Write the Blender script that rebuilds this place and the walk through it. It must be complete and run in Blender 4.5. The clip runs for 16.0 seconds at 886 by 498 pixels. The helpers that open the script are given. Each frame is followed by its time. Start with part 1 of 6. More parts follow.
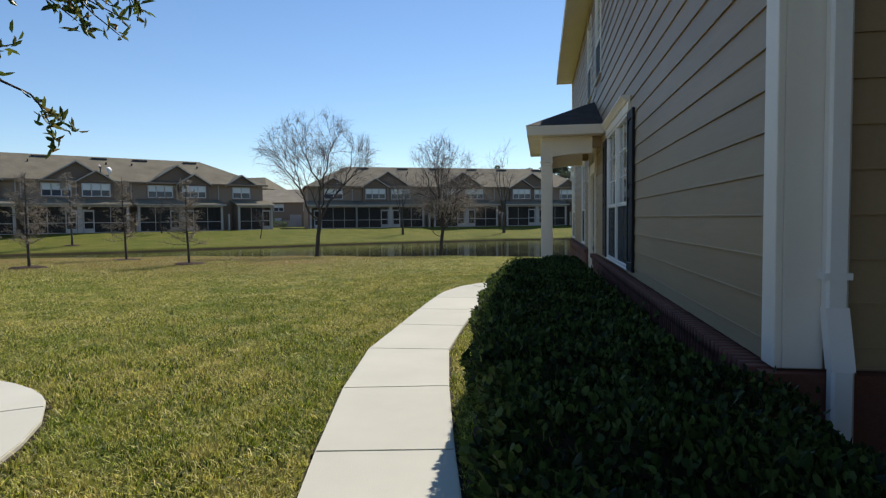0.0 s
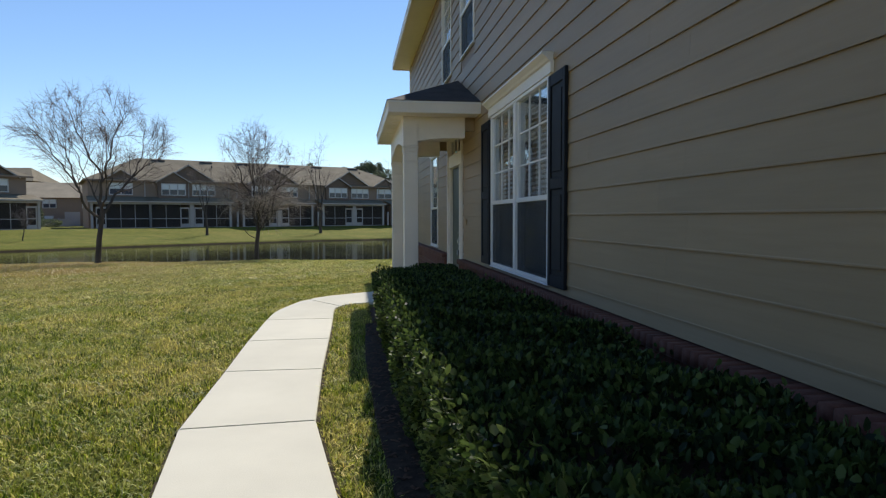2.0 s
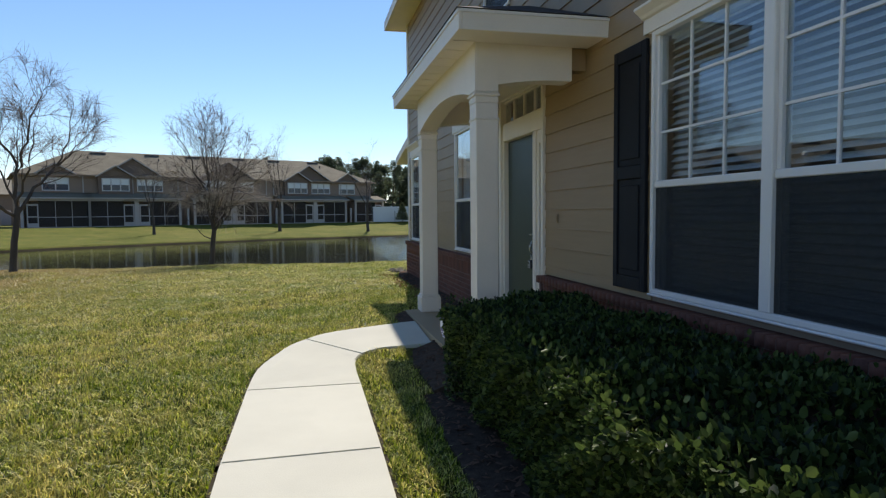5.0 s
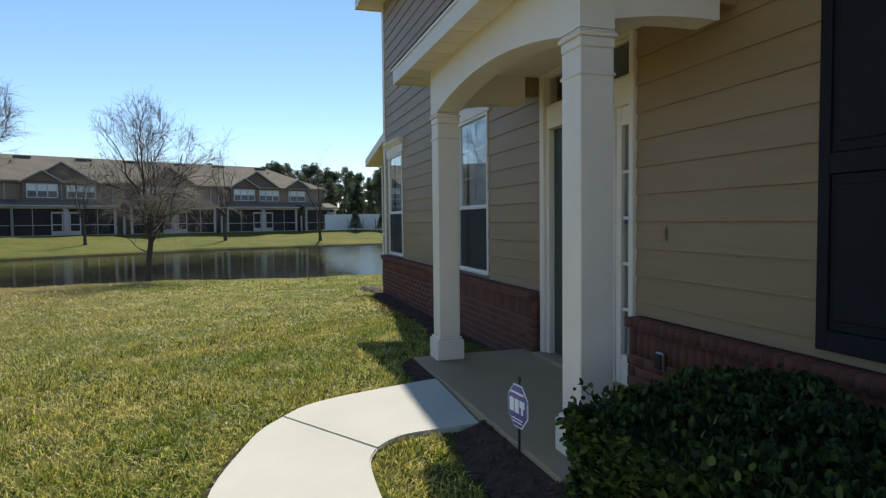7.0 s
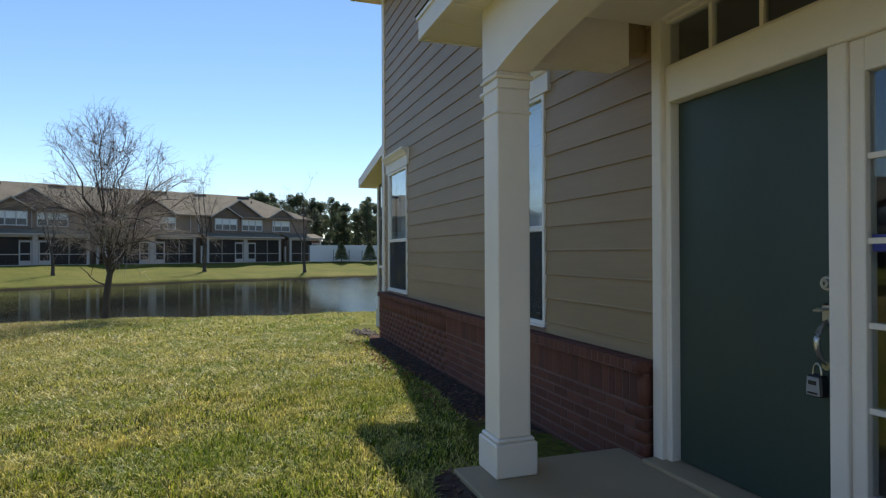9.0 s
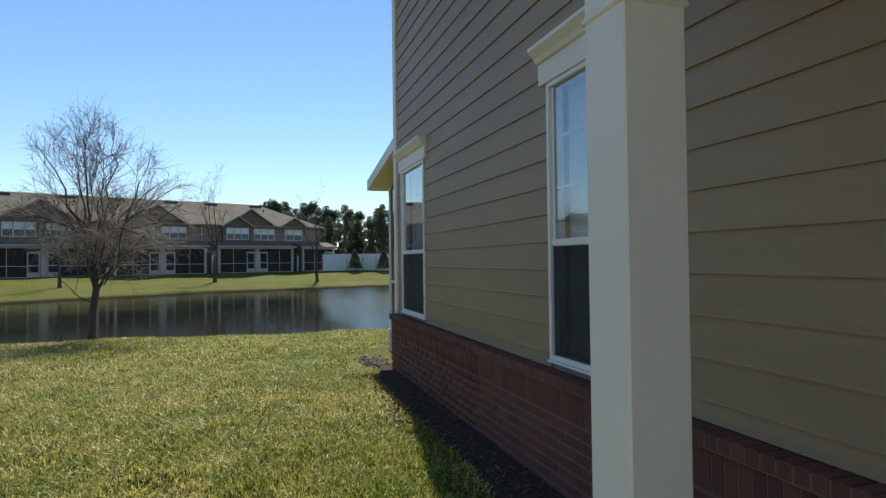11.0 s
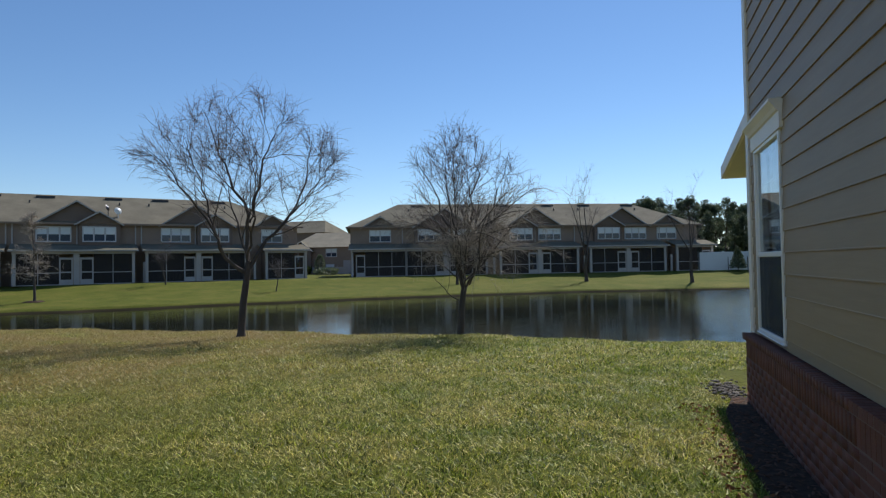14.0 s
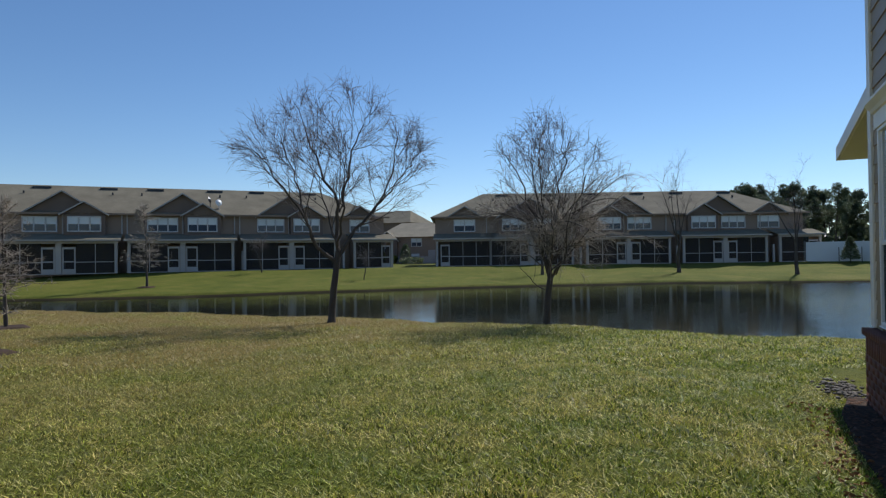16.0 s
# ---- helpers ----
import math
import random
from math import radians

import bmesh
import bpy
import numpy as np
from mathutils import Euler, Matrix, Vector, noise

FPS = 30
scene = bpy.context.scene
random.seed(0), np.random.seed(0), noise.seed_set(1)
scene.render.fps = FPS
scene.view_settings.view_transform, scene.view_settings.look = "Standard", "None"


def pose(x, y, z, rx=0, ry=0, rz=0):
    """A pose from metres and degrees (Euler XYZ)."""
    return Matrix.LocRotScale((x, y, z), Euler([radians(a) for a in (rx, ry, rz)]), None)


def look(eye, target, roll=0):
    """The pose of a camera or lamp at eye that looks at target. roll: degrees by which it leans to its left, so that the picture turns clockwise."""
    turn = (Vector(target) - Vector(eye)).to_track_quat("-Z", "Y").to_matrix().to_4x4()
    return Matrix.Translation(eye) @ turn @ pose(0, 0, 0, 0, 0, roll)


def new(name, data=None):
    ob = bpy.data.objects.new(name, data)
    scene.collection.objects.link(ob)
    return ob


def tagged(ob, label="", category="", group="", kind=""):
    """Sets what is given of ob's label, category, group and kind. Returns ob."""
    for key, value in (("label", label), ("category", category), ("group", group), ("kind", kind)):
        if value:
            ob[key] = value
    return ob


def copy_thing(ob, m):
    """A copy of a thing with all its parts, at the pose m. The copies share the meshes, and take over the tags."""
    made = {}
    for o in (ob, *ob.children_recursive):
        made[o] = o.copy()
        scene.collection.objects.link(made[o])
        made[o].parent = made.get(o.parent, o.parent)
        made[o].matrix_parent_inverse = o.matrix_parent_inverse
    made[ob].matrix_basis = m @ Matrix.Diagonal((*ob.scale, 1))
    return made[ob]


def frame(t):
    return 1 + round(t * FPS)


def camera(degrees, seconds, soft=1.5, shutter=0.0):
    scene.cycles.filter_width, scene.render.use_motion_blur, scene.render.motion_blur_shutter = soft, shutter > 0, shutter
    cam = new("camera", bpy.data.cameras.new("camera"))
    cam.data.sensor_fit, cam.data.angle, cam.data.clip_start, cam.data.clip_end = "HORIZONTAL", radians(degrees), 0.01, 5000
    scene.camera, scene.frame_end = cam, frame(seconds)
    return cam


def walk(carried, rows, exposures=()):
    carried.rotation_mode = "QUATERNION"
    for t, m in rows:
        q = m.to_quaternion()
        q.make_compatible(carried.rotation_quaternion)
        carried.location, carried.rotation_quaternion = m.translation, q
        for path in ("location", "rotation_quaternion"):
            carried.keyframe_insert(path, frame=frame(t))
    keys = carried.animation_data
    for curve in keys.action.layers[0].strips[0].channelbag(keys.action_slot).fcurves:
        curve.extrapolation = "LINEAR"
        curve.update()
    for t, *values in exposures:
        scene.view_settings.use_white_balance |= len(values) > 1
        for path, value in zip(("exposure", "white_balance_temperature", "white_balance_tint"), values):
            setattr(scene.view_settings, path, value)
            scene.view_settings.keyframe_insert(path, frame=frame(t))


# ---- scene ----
cam = camera(72.3, 16.0, soft=1.25)
PATH = [
    (0, (-1.05, -1.794, 1.277), (-1.369, 0.178, 1.178), -0.6), # 16 points, missed by 2.3, most win_bl by 5
    (0.5, (-1.242, -1.264, 1.27), (-1.442, 0.723, 1.171), -0.3), # 14 points, missed by 2.0, most j6l by 4
    (1, (-1.441, -0.745, 1.247), (-1.506, 1.252, 1.15), -0.1), # 14 points, missed by 2.3, most j2r by 5
    (1.5, (-1.605, -0.164, 1.23), (-1.399, 1.823, 1.134), -0.0), # 16 points, missed by 2.4, most winA_br by 5
    (2, (-1.772, 0.456, 1.258), (-1.478, 2.431, 1.155), -0.2), # 13 points, missed by 1.3, most tree2 by 3
    (2.5, (-1.928, 1.083, 1.26), (-1.599, 3.053, 1.154), -0.3), # 14 points, missed by 1.5, most win_tl by 3
    (3, (-2.002, 1.664, 1.269), (-1.654, 3.631, 1.16), -0.3), # 15 points, missed by 1.5, most win_tl by 3
    (3.5, (-2.101, 2.242, 1.253), (-1.746, 4.207, 1.141), -0.3), # 18 points, missed by 1.3, most tree2 by 3
    (4, (-2.216, 2.836, 1.245), (-1.844, 4.798, 1.135), -0.2), # 18 points, missed by 2.5, most doorfr_tr by 7
    (6.5, (-2.671, 5.753, 1.281), (-2.122, 7.672, 1.153), -0.8), # 20 points, missed by 3.2, most winA_bl by 6
    (7, (-2.673, 6.266, 1.297), (-2.077, 8.173, 1.204), -0.6), # 24 points, missed by 2.3, most colF_br by 4
    (7.5, (-2.677, 6.83, 1.285), (-2.016, 8.717, 1.224), -0.6), # 18 points, missed by 2.2, most winA_tr by 4
    (8, (-2.621, 7.376, 1.306), (-1.956, 9.262, 1.263), -0.5), # 21 points, missed by 1.7, most roof_n by 5
    (8.5, (-2.561, 7.938, 1.285), (-1.906, 9.828, 1.28), -0.3), # 19 points, missed by 1.8, most winA_tr by 3
    (9, (-2.432, 8.48, 1.26), (-1.788, 10.374, 1.273), -0.2), # 19 points, missed by 2.7, most colF_bl by 7
    (11.5, (-1.779, 10.482, 1.385), (-1.209, 12.398, 1.427), -0.7), # 12 points, missed by 2.0, most winB_bl by 4
    (12, (-1.521, 10.687, 1.406), (-1.026, 12.624, 1.455), -0.6), # 11 points, missed by 1.5, most tree2 by 3
    (12.5, (-1.41, 10.896, 1.408), (-1.142, 12.877, 1.463), -0.8), # 13 points, missed by 1.4, most bld2_door by 3
    (13, (-1.368, 11.084, 1.411), (-1.434, 13.083, 1.465), -0.8), # 15 points, missed by 2.3, most tree1 by 7
    (13.5, (-1.331, 11.16, 1.424), (-1.742, 13.116, 1.481), -0.9), # 14 points, missed by 1.3, most bld2_doorB by 3
    (14, (-1.316, 11.19, 1.422), (-1.907, 13.099, 1.472), -1.0), # 14 points, missed by 1.2, most tree2 by 2
    (14.5, (-1.316, 11.217, 1.414), (-1.988, 13.1, 1.461), -0.9), # 14 points, missed by 1.4, most tree2 by 3
    (15, (-1.333, 11.252, 1.408), (-2.064, 13.113, 1.448), -0.8), # 14 points, missed by 1.3, most bld2_endR by 2
    (15.5, (-1.364, 11.215, 1.408), (-2.149, 13.054, 1.44), -0.8), # 12 points, missed by 1.3, most tree2 by 2
    (16, (-1.374, 11.234, 1.397), (-2.223, 13.044, 1.418), -0.8), # 11 points, missed by 1.6, most bld2_doorB by 3
]
walk(cam, [(t, look(eye, target, roll)) for t, eye, target, roll in PATH],
     [(0, 0.20, 6500, 12), (1.5, 0.30, 6500, 13), (4, 0.38, 6500, 13), (9, 0.46, 6450, 13), (12.5, 0.25, 6450, 9), (14, 0.03, 6080, 11), (16, -0.07, 5950, 11)])

# ---- world, sun, exposure ----
SUN_AZ, SUN_EL = radians(10.0), radians(45.0)
world = bpy.data.worlds.new("sky")
scene.world = world
world.use_nodes = True
wn = world.node_tree
sky = wn.nodes.new("ShaderNodeTexSky")
sky.sky_type = 'NISHITA'
sky.sun_disc = False
sky.sun_elevation, sky.sun_rotation = SUN_EL, SUN_AZ
sky.air_density, sky.dust_density, sky.ozone_density = 1.0, 0.03, 3.6
back = wn.nodes["Background"]
clear = wn.nodes.new("ShaderNodeHueSaturation")
clear.inputs["Saturation"].default_value = 1.07
wn.links.new(sky.outputs[0], clear.inputs["Color"])
wn.links.new(clear.outputs[0], back.inputs[0])
back.inputs[1].default_value = 0.108
sun = new("sun", bpy.data.lights.new("sun", 'SUN'))
sun.data.energy, sun.data.angle, sun.data.color = 4.3, radians(0.55), (1.0, 0.94, 0.84)
to_sun = Vector((math.sin(SUN_AZ) * math.cos(SUN_EL), math.cos(SUN_AZ) * math.cos(SUN_EL), math.sin(SUN_EL)))
sun.matrix_world = look(to_sun * 50, (0, 0, 0))


# ---- materials ----
class Mat:
    """A small builder of node materials."""

    def __init__(self, name, color, rough=0.6, metal=0.0, spec=0.5):
        self.m = bpy.data.materials.new(name)
        self.m.use_nodes = True
        self.t = self.m.node_tree
        self.b = self.t.nodes["Principled BSDF"]
        self.b.inputs["Base Color"].default_value = (*color, 1)
        self.b.inputs["Roughness"].default_value = rough
        self.b.inputs["Metallic"].default_value = metal
        self.b.inputs["Specular IOR Level"].default_value = spec
        self.color = color

    def node(self, kind, **props):
        n = self.t.nodes.new(kind)
        for k, v in props.items():
            n.inputs[k].default_value = v
        return n

    def link(self, a, b):
        self.t.links.new(a, b)

    def coords(self, scale=(1, 1, 1)):
        c = self.node("ShaderNodeNewGeometry")
        m = self.node("ShaderNodeMapping", Scale=scale)
        self.link(c.outputs["Position"], m.inputs["Vector"])
        return m.outputs[0]

    def noise(self, scale, detail=4, stretch=(1, 1, 1), rough=0.55):
        n = self.node("ShaderNodeTexNoise", Scale=scale, Detail=detail, Roughness=rough)
        self.link(self.coords(stretch), n.inputs["Vector"])
        return n.outputs["Fac"]

    def ramp(self, fac, stops):
        r = self.node("ShaderNodeValToRGB")
        e = r.color_ramp.elements
        while len(e) < len(stops):
            e.new(0.5)
        for el, (p, c) in zip(e, stops):
            el.position, el.color = p, (*c, 1)
        self.link(fac, r.inputs[0])
        return r.outputs[0]

    def mix(self, fac, a, b, mode='MIX'):
        n = self.t.nodes.new("ShaderNodeMix")
        n.data_type, n.blend_type = 'RGBA', mode
        for sock, v in ((n.inputs[0], fac), (n.inputs[6], a), (n.inputs[7], b)):
            if isinstance(v, (int, float)):
                sock.default_value = v
            elif isinstance(v, tuple):
                sock.default_value = (*v, 1)
            else:
                self.link(v, sock)
        return n.outputs[2]

    def vary(self, out, amount):
        """Varies a colour from object to object."""
        o = self.node("ShaderNodeObjectInfo")
        r = self.node("ShaderNodeMapRange")
        r.inputs[3].default_value, r.inputs[4].default_value = 1 - amount, 1 + amount
        self.link(o.outputs["Random"], r.inputs[0])
        return self.scaled(out, r.outputs[0])

    def island(self, out, amount):
        o = self.node("ShaderNodeNewGeometry")
        r = self.node("ShaderNodeMapRange")
        r.inputs[3].default_value, r.inputs[4].default_value = 1 - amount, 1 + amount
        self.link(o.outputs["Random Per Island"], r.inputs[0])
        return self.scaled(out, r.outputs[0])

    def scaled(self, out, fac):
        n = self.t.nodes.new("ShaderNodeVectorMath")
        n.operation = 'SCALE'
        if isinstance(out, tuple):
            n.inputs[0].default_value = out
        else:
            self.link(out, n.inputs[0])
        self.link(fac, n.inputs["Scale"])
        return n.outputs[0]

    def set_color(self, out):
        self.link(out, self.b.inputs["Base Color"])
        return self

    def bump(self, fac, strength=0.3, dist=0.01):
        n = self.node("ShaderNodeBump", Strength=strength, Distance=dist)
        self.link(fac, n.inputs["Height"])
        self.link(n.outputs[0], self.b.inputs["Normal"])
        return self


def simple(name, color, rough=0.6, metal=0.0, stain=0.15, scale=3.0, grain=60.0, bump=0.15, stretch=(1, 1, 1), vary=0.0, spec=0.5):
    """Colour with stains at two scales and a fine relief."""
    m = Mat(name, color, rough, metal, spec)
    big, fine = m.noise(scale, 5, stretch), m.noise(grain, 3, stretch)
    lo, hi = tuple(c * (1 - stain) for c in color), tuple(min(1, c * (1 + stain)) for c in color)
    col = m.ramp(big, [(0.3, lo), (0.7, hi)])
    col = m.mix(0.25, col, m.ramp(fine, [(0.3, lo), (0.7, hi)]))
    if vary:
        col = m.vary(col, vary)
    m.set_color(col)
    m.bump(fine, bump, 0.004)
    return m.m


def siding_material():
    m = Mat("tan_siding_paint", (0.36, 0.285, 0.19), 0.55)
    grain = m.noise(40, 4, (1, 0.06, 1))
    dirt = m.noise(1.2, 5, (1, 0.4, 1.4))
    col = m.ramp(dirt, [(0.3, (0.286, 0.188, 0.097)), (0.7, (0.353, 0.233, 0.123))])
    col = m.mix(0.2, col, m.ramp(grain, [(0.35, (0.255, 0.17, 0.088)), (0.65, (0.355, 0.247, 0.134))]))
    m.set_color(m.vary(col, 0.035))
    m.bump(grain, 0.25, 0.003)
    return m.m


def brick_material():
    m = Mat("red_brick", (0.3, 0.1, 0.06), 0.85, spec=0.3)
    o = m.node("ShaderNodeObjectInfo")
    g = m.node("ShaderNodeNewGeometry")
    add = m.node("ShaderNodeMath")
    add.operation = 'FRACT'
    s = m.node("ShaderNodeMath")
    m.link(o.outputs["Random"], s.inputs[0])
    m.link(g.outputs["Random Per Island"], s.inputs[1])
    m.link(s.outputs[0], add.inputs[0])
    col = m.ramp(add.outputs[0], [(0.0, (0.10, 0.036, 0.024)), (0.4, (0.145, 0.05, 0.031)), (0.75, (0.178, 0.066, 0.042)), (1.0, (0.075, 0.032, 0.025))])
    fine = m.noise(70, 5)
    col = m.mix(0.35, col, m.ramp(fine, [(0.3, (0.11, 0.045, 0.03)), (0.7, (0.22, 0.09, 0.06))]))
    m.set_color(col)
    m.bump(fine, 0.35, 0.003)
    return m.m


def dry_bank(m):
    """Where the lawn is dry: a ragged belt above the pond."""
    g = m.node("ShaderNodeNewGeometry")
    sep = m.node("ShaderNodeSeparateXYZ")
    m.link(g.outputs["Position"], sep.inputs[0])
    a, b = m.node("ShaderNodeMapRange"), m.node("ShaderNodeMapRange")
    for r, sock, lo, hi in ((a, "Y", 8.5, 21.0), (b, "X", -2.5, -10.5)):
        r.interpolation_type = 'SMOOTHSTEP'
        m.link(sep.outputs[sock], r.inputs[0])
        r.inputs[1].default_value, r.inputs[2].default_value = lo, hi
    c = m.node("ShaderNodeMapRange")
    m.link(sep.outputs["Y"], c.inputs[0])
    c.inputs[1].default_value, c.inputs[2].default_value = 30.0, 28.5
    out = a.outputs[0]
    for other in (b.outputs[0], c.outputs[0], m.ramp(m.noise(0.45, 5, rough=0.7), [(0.32, (0.25, 0.25, 0.25)), (0.56, (1, 1, 1))])):
        k = m.node("ShaderNodeMath")
        k.operation = 'MULTIPLY'
        m.link(out, k.inputs[0])
        m.link(other, k.inputs[1])
        out = k.outputs[0]
    return out


def grass_ground_material():
    m = Mat("lawn_soil", (0.1, 0.13, 0.03), 0.95, spec=0.1)
    big, mid, fine = m.noise(0.09, 4), m.noise(0.55, 6, rough=0.65), m.noise(14, 6, rough=0.7)
    col = m.ramp(mid, [(0.34, (0.055, 0.078, 0.009)), (0.5, (0.105, 0.118, 0.016)), (0.66, (0.18, 0.155, 0.04))])
    col = m.mix(m.ramp(big, [(0.5, (0, 0, 0)), (0.72, (0.6, 0.6, 0.6))]), col, (0.26, 0.205, 0.065))
    col = m.mix(dry_bank(m), col, (0.27, 0.20, 0.075))
    col = m.mix(0.5, col, m.ramp(fine, [(0.36, (0.024, 0.028, 0.005)), (0.66, (0.23, 0.24, 0.035))]))
    # bare wet mud at the waterline
    g, sep, mud = m.node("ShaderNodeNewGeometry"), m.node("ShaderNodeSeparateXYZ"), m.node("ShaderNodeMapRange")
    m.link(g.outputs["Position"], sep.inputs[0])
    m.link(sep.outputs["Z"], mud.inputs[0])
    mud.inputs[1].default_value, mud.inputs[2].default_value = -0.775, -0.83
    col = m.mix(mud.outputs[0], col, (0.045, 0.034, 0.018))
    m.set_color(col)
    m.bump(fine, 0.8, 0.05)
    return m.m


def lawn_shades(m, col, dark, dry):
    """Green and straw patches, and small tufts of their own tone."""
    patch, small, tuft = m.noise(0.55, 4, rough=0.6), m.noise(2.6, 3, rough=0.6), m.noise(34, 3, rough=0.6)
    col = m.mix(m.ramp(small, [(0.46, (0, 0, 0)), (0.64, (0.46, 0.46, 0.46))]), col, dry)
    col = m.mix(m.ramp(patch, [(0.36, (0.5, 0.5, 0.5)), (0.54, (0, 0, 0))]), col, dark)
    col = m.mix(1.0, col, m.ramp(tuft, [(0.36, (0.48, 0.49, 0.46)), (0.5, (1.0, 1.0, 1.0)), (0.64, (1.62, 1.58, 1.54))]), 'MULTIPLY')
    return col


def blade_material(name, dark, light, dry, dry_at=0.62, bank=False, rough=0.42, spec=0.45, hold=0.30, thin=0.4):
    """Thin leaves, each of its own shade, a share of them dry."""
    m = Mat(name, light, rough, spec=spec)
    g = m.node("ShaderNodeNewGeometry")
    col = m.ramp(g.outputs["Random Per Island"], [(0.0, dark), (dry_at * hold, dark), (dry_at * 0.75, light), (dry_at, tuple(0.55 * a + 0.45 * b for a, b in zip(light, dry))), (min(0.99, dry_at + 0.2), dry)])
    if bank:
        col = lawn_shades(m, col, (0.15, 0.245, 0.012), dry)
        col = m.mix(dry_bank(m), col, (0.42, 0.31, 0.12))
    m.set_color(col)
    tr = m.node("ShaderNodeBsdfTranslucent")
    m.link(col, tr.inputs[0])
    mx = m.node("ShaderNodeMixShader")
    mx.inputs[0].default_value = thin
    out = m.t.nodes["Material Output"]
    m.link(m.b.outputs[0], mx.inputs[1])
    m.link(tr.outputs[0], mx.inputs[2])
    m.link(mx.outputs[0], out.inputs[0])
    return m.m


def glass_material(name, tint=(0.86, 0.9, 0.92), gloss=1.0):
    """A thin pane: clear seen straight on, a mirror at a slant."""
    m = Mat(name, tint)
    m.t.nodes.remove(m.b)
    clear, shiny, lw, mx = (m.node(k) for k in ("ShaderNodeBsdfTransparent", "ShaderNodeBsdfGlossy", "ShaderNodeLayerWeight", "ShaderNodeMixShader"))
    clear.inputs[0].default_value = (*tint, 1)
    shiny.inputs["Roughness"].default_value = 0.015
    fres = m.node("ShaderNodeFloatCurve")
    curve = fres.mapping.curves[0]
    for p, (u, v) in zip(curve.points, ((0.0, 0.07), (1.0, 0.95))):
        p.location = (u, v)
    for u, v in ((0.35, 0.11), (0.5, 0.19), (0.65, 0.31), (0.8, 0.48), (0.9, 0.68)):
        curve.points.new(u, v)
    fres.mapping.update()
    m.link(lw.outputs["Facing"], fres.inputs["Value"])
    wave = m.noise(1.3, 2)
    b = m.node("ShaderNodeBump", Strength=0.05, Distance=0.02)
    m.link(wave, b.inputs["Height"])
    m.link(b.outputs[0], shiny.inputs["Normal"])
    m.link(fres.outputs[0], mx.inputs[0])
    m.link(clear.outputs[0], mx.inputs[1])
    m.link(shiny.outputs[0], mx.inputs[2])
    m.link(mx.outputs[0], m.t.nodes["Material Output"].inputs[0])
    return m.m


def screen_material(name, color, solid):
    """Fine insect mesh, too fine to show its holes."""
    m = Mat(name, color, 0.7)
    clear, mx = m.node("ShaderNodeBsdfTransparent"), m.node("ShaderNodeMixShader")
    mx.inputs[0].default_value = solid
    m.link(clear.outputs[0], mx.inputs[1])
    m.link(m.b.outputs[0], mx.inputs[2])
    m.link(mx.outputs[0], m.t.nodes["Material Output"].inputs[0])
    return m.m


def water_material():
    m = Mat("pond_water", (0.012, 0.014, 0.008), 0.045, spec=0.45)
    m.b.inputs["IOR"].default_value = 1.33
    a, b = m.noise(5.0, 5, (1.7, 2.8, 1)), m.noise(0.18, 3)
    mul = m.node("ShaderNodeMath")
    mul.operation = 'MULTIPLY'
    m.link(a, mul.inputs[0])
    m.link(b, mul.inputs[1])
    # a breeze ruffles the open eastern end
    g, sep, ruffle, gain = m.node("ShaderNodeNewGeometry"), m.node("ShaderNodeSeparateXYZ"), m.node("ShaderNodeMapRange"), m.node("ShaderNodeMath")
    m.link(g.outputs["Position"], sep.inputs[0])
    m.link(sep.outputs["X"], ruffle.inputs[0])
    ruffle.interpolation_type = 'SMOOTHSTEP'
    for k, v in ((1, 0.6), (2, 3.2), (3, 1.0), (4, 10.0)):
        ruffle.inputs[k].default_value = v
    gain.operation = 'MULTIPLY'
    m.link(mul.outputs[0], gain.inputs[0])
    m.link(ruffle.outputs[0], gain.inputs[1])
    m.bump(gain.outputs[0], 0.09, 0.05)
    murk = m.noise(0.12, 4)
    m.set_color(m.ramp(murk, [(0.35, (0.010, 0.012, 0.007)), (0.7, (0.024, 0.024, 0.012))]))
    return m.m


SIDING = siding_material()
TRIM = simple("cream_trim_paint", (0.80, 0.70, 0.60), 0.5, stain=0.05, scale=2.5, bump=0.08)
VINYL = simple("white_vinyl", (0.80, 0.74, 0.695), 0.4, stain=0.03, bump=0.03)
BRICK = brick_material()
SOIL = simple("dark_soil", (0.045, 0.036, 0.022), 0.95, stain=0.4, scale=12, grain=70, bump=0.9, spec=0.1)
MORTAR = simple("mortar", (0.17, 0.095, 0.072), 0.95, stain=0.2, grain=90, bump=0.5)
CONCRETE = simple("concrete", (0.56, 0.545, 0.455), 0.9, stain=0.07, scale=1.6, grain=120, bump=0.35, vary=0.03, spec=0.25)
SHINGLE = simple("dark_shingles", (0.055, 0.05, 0.048), 0.95, stain=0.35, scale=4, grain=45, bump=0.7, vary=0.2, spec=0.2)
FAR_SHINGLE = simple("brown_shingles", (0.19, 0.166, 0.118), 0.95, stain=0.22, scale=0.7, grain=6, bump=0.4, spec=0.15)
PALE_SHINGLE = simple("tan_shingles", (0.30, 0.26, 0.19), 0.95, stain=0.2, scale=0.7, grain=6, bump=0.4, spec=0.15)
SHUTTER = simple("black_shutter_paint", (0.011, 0.011, 0.014), 0.65, stain=0.2, bump=0.05, spec=0.25)
PORCH_CONCRETE = simple("porch_concrete", (0.36, 0.27, 0.165), 0.85, stain=0.1, scale=1.4, grain=110, bump=0.3, spec=0.25)
DOOR_PAINT = simple("green_door_paint", (0.034, 0.054, 0.042), 0.45, stain=0.08, bump=0.05)
GLASS = glass_material("window_glass")
SCREEN = screen_material("window_screen", (0.02, 0.021, 0.023), 0.52)
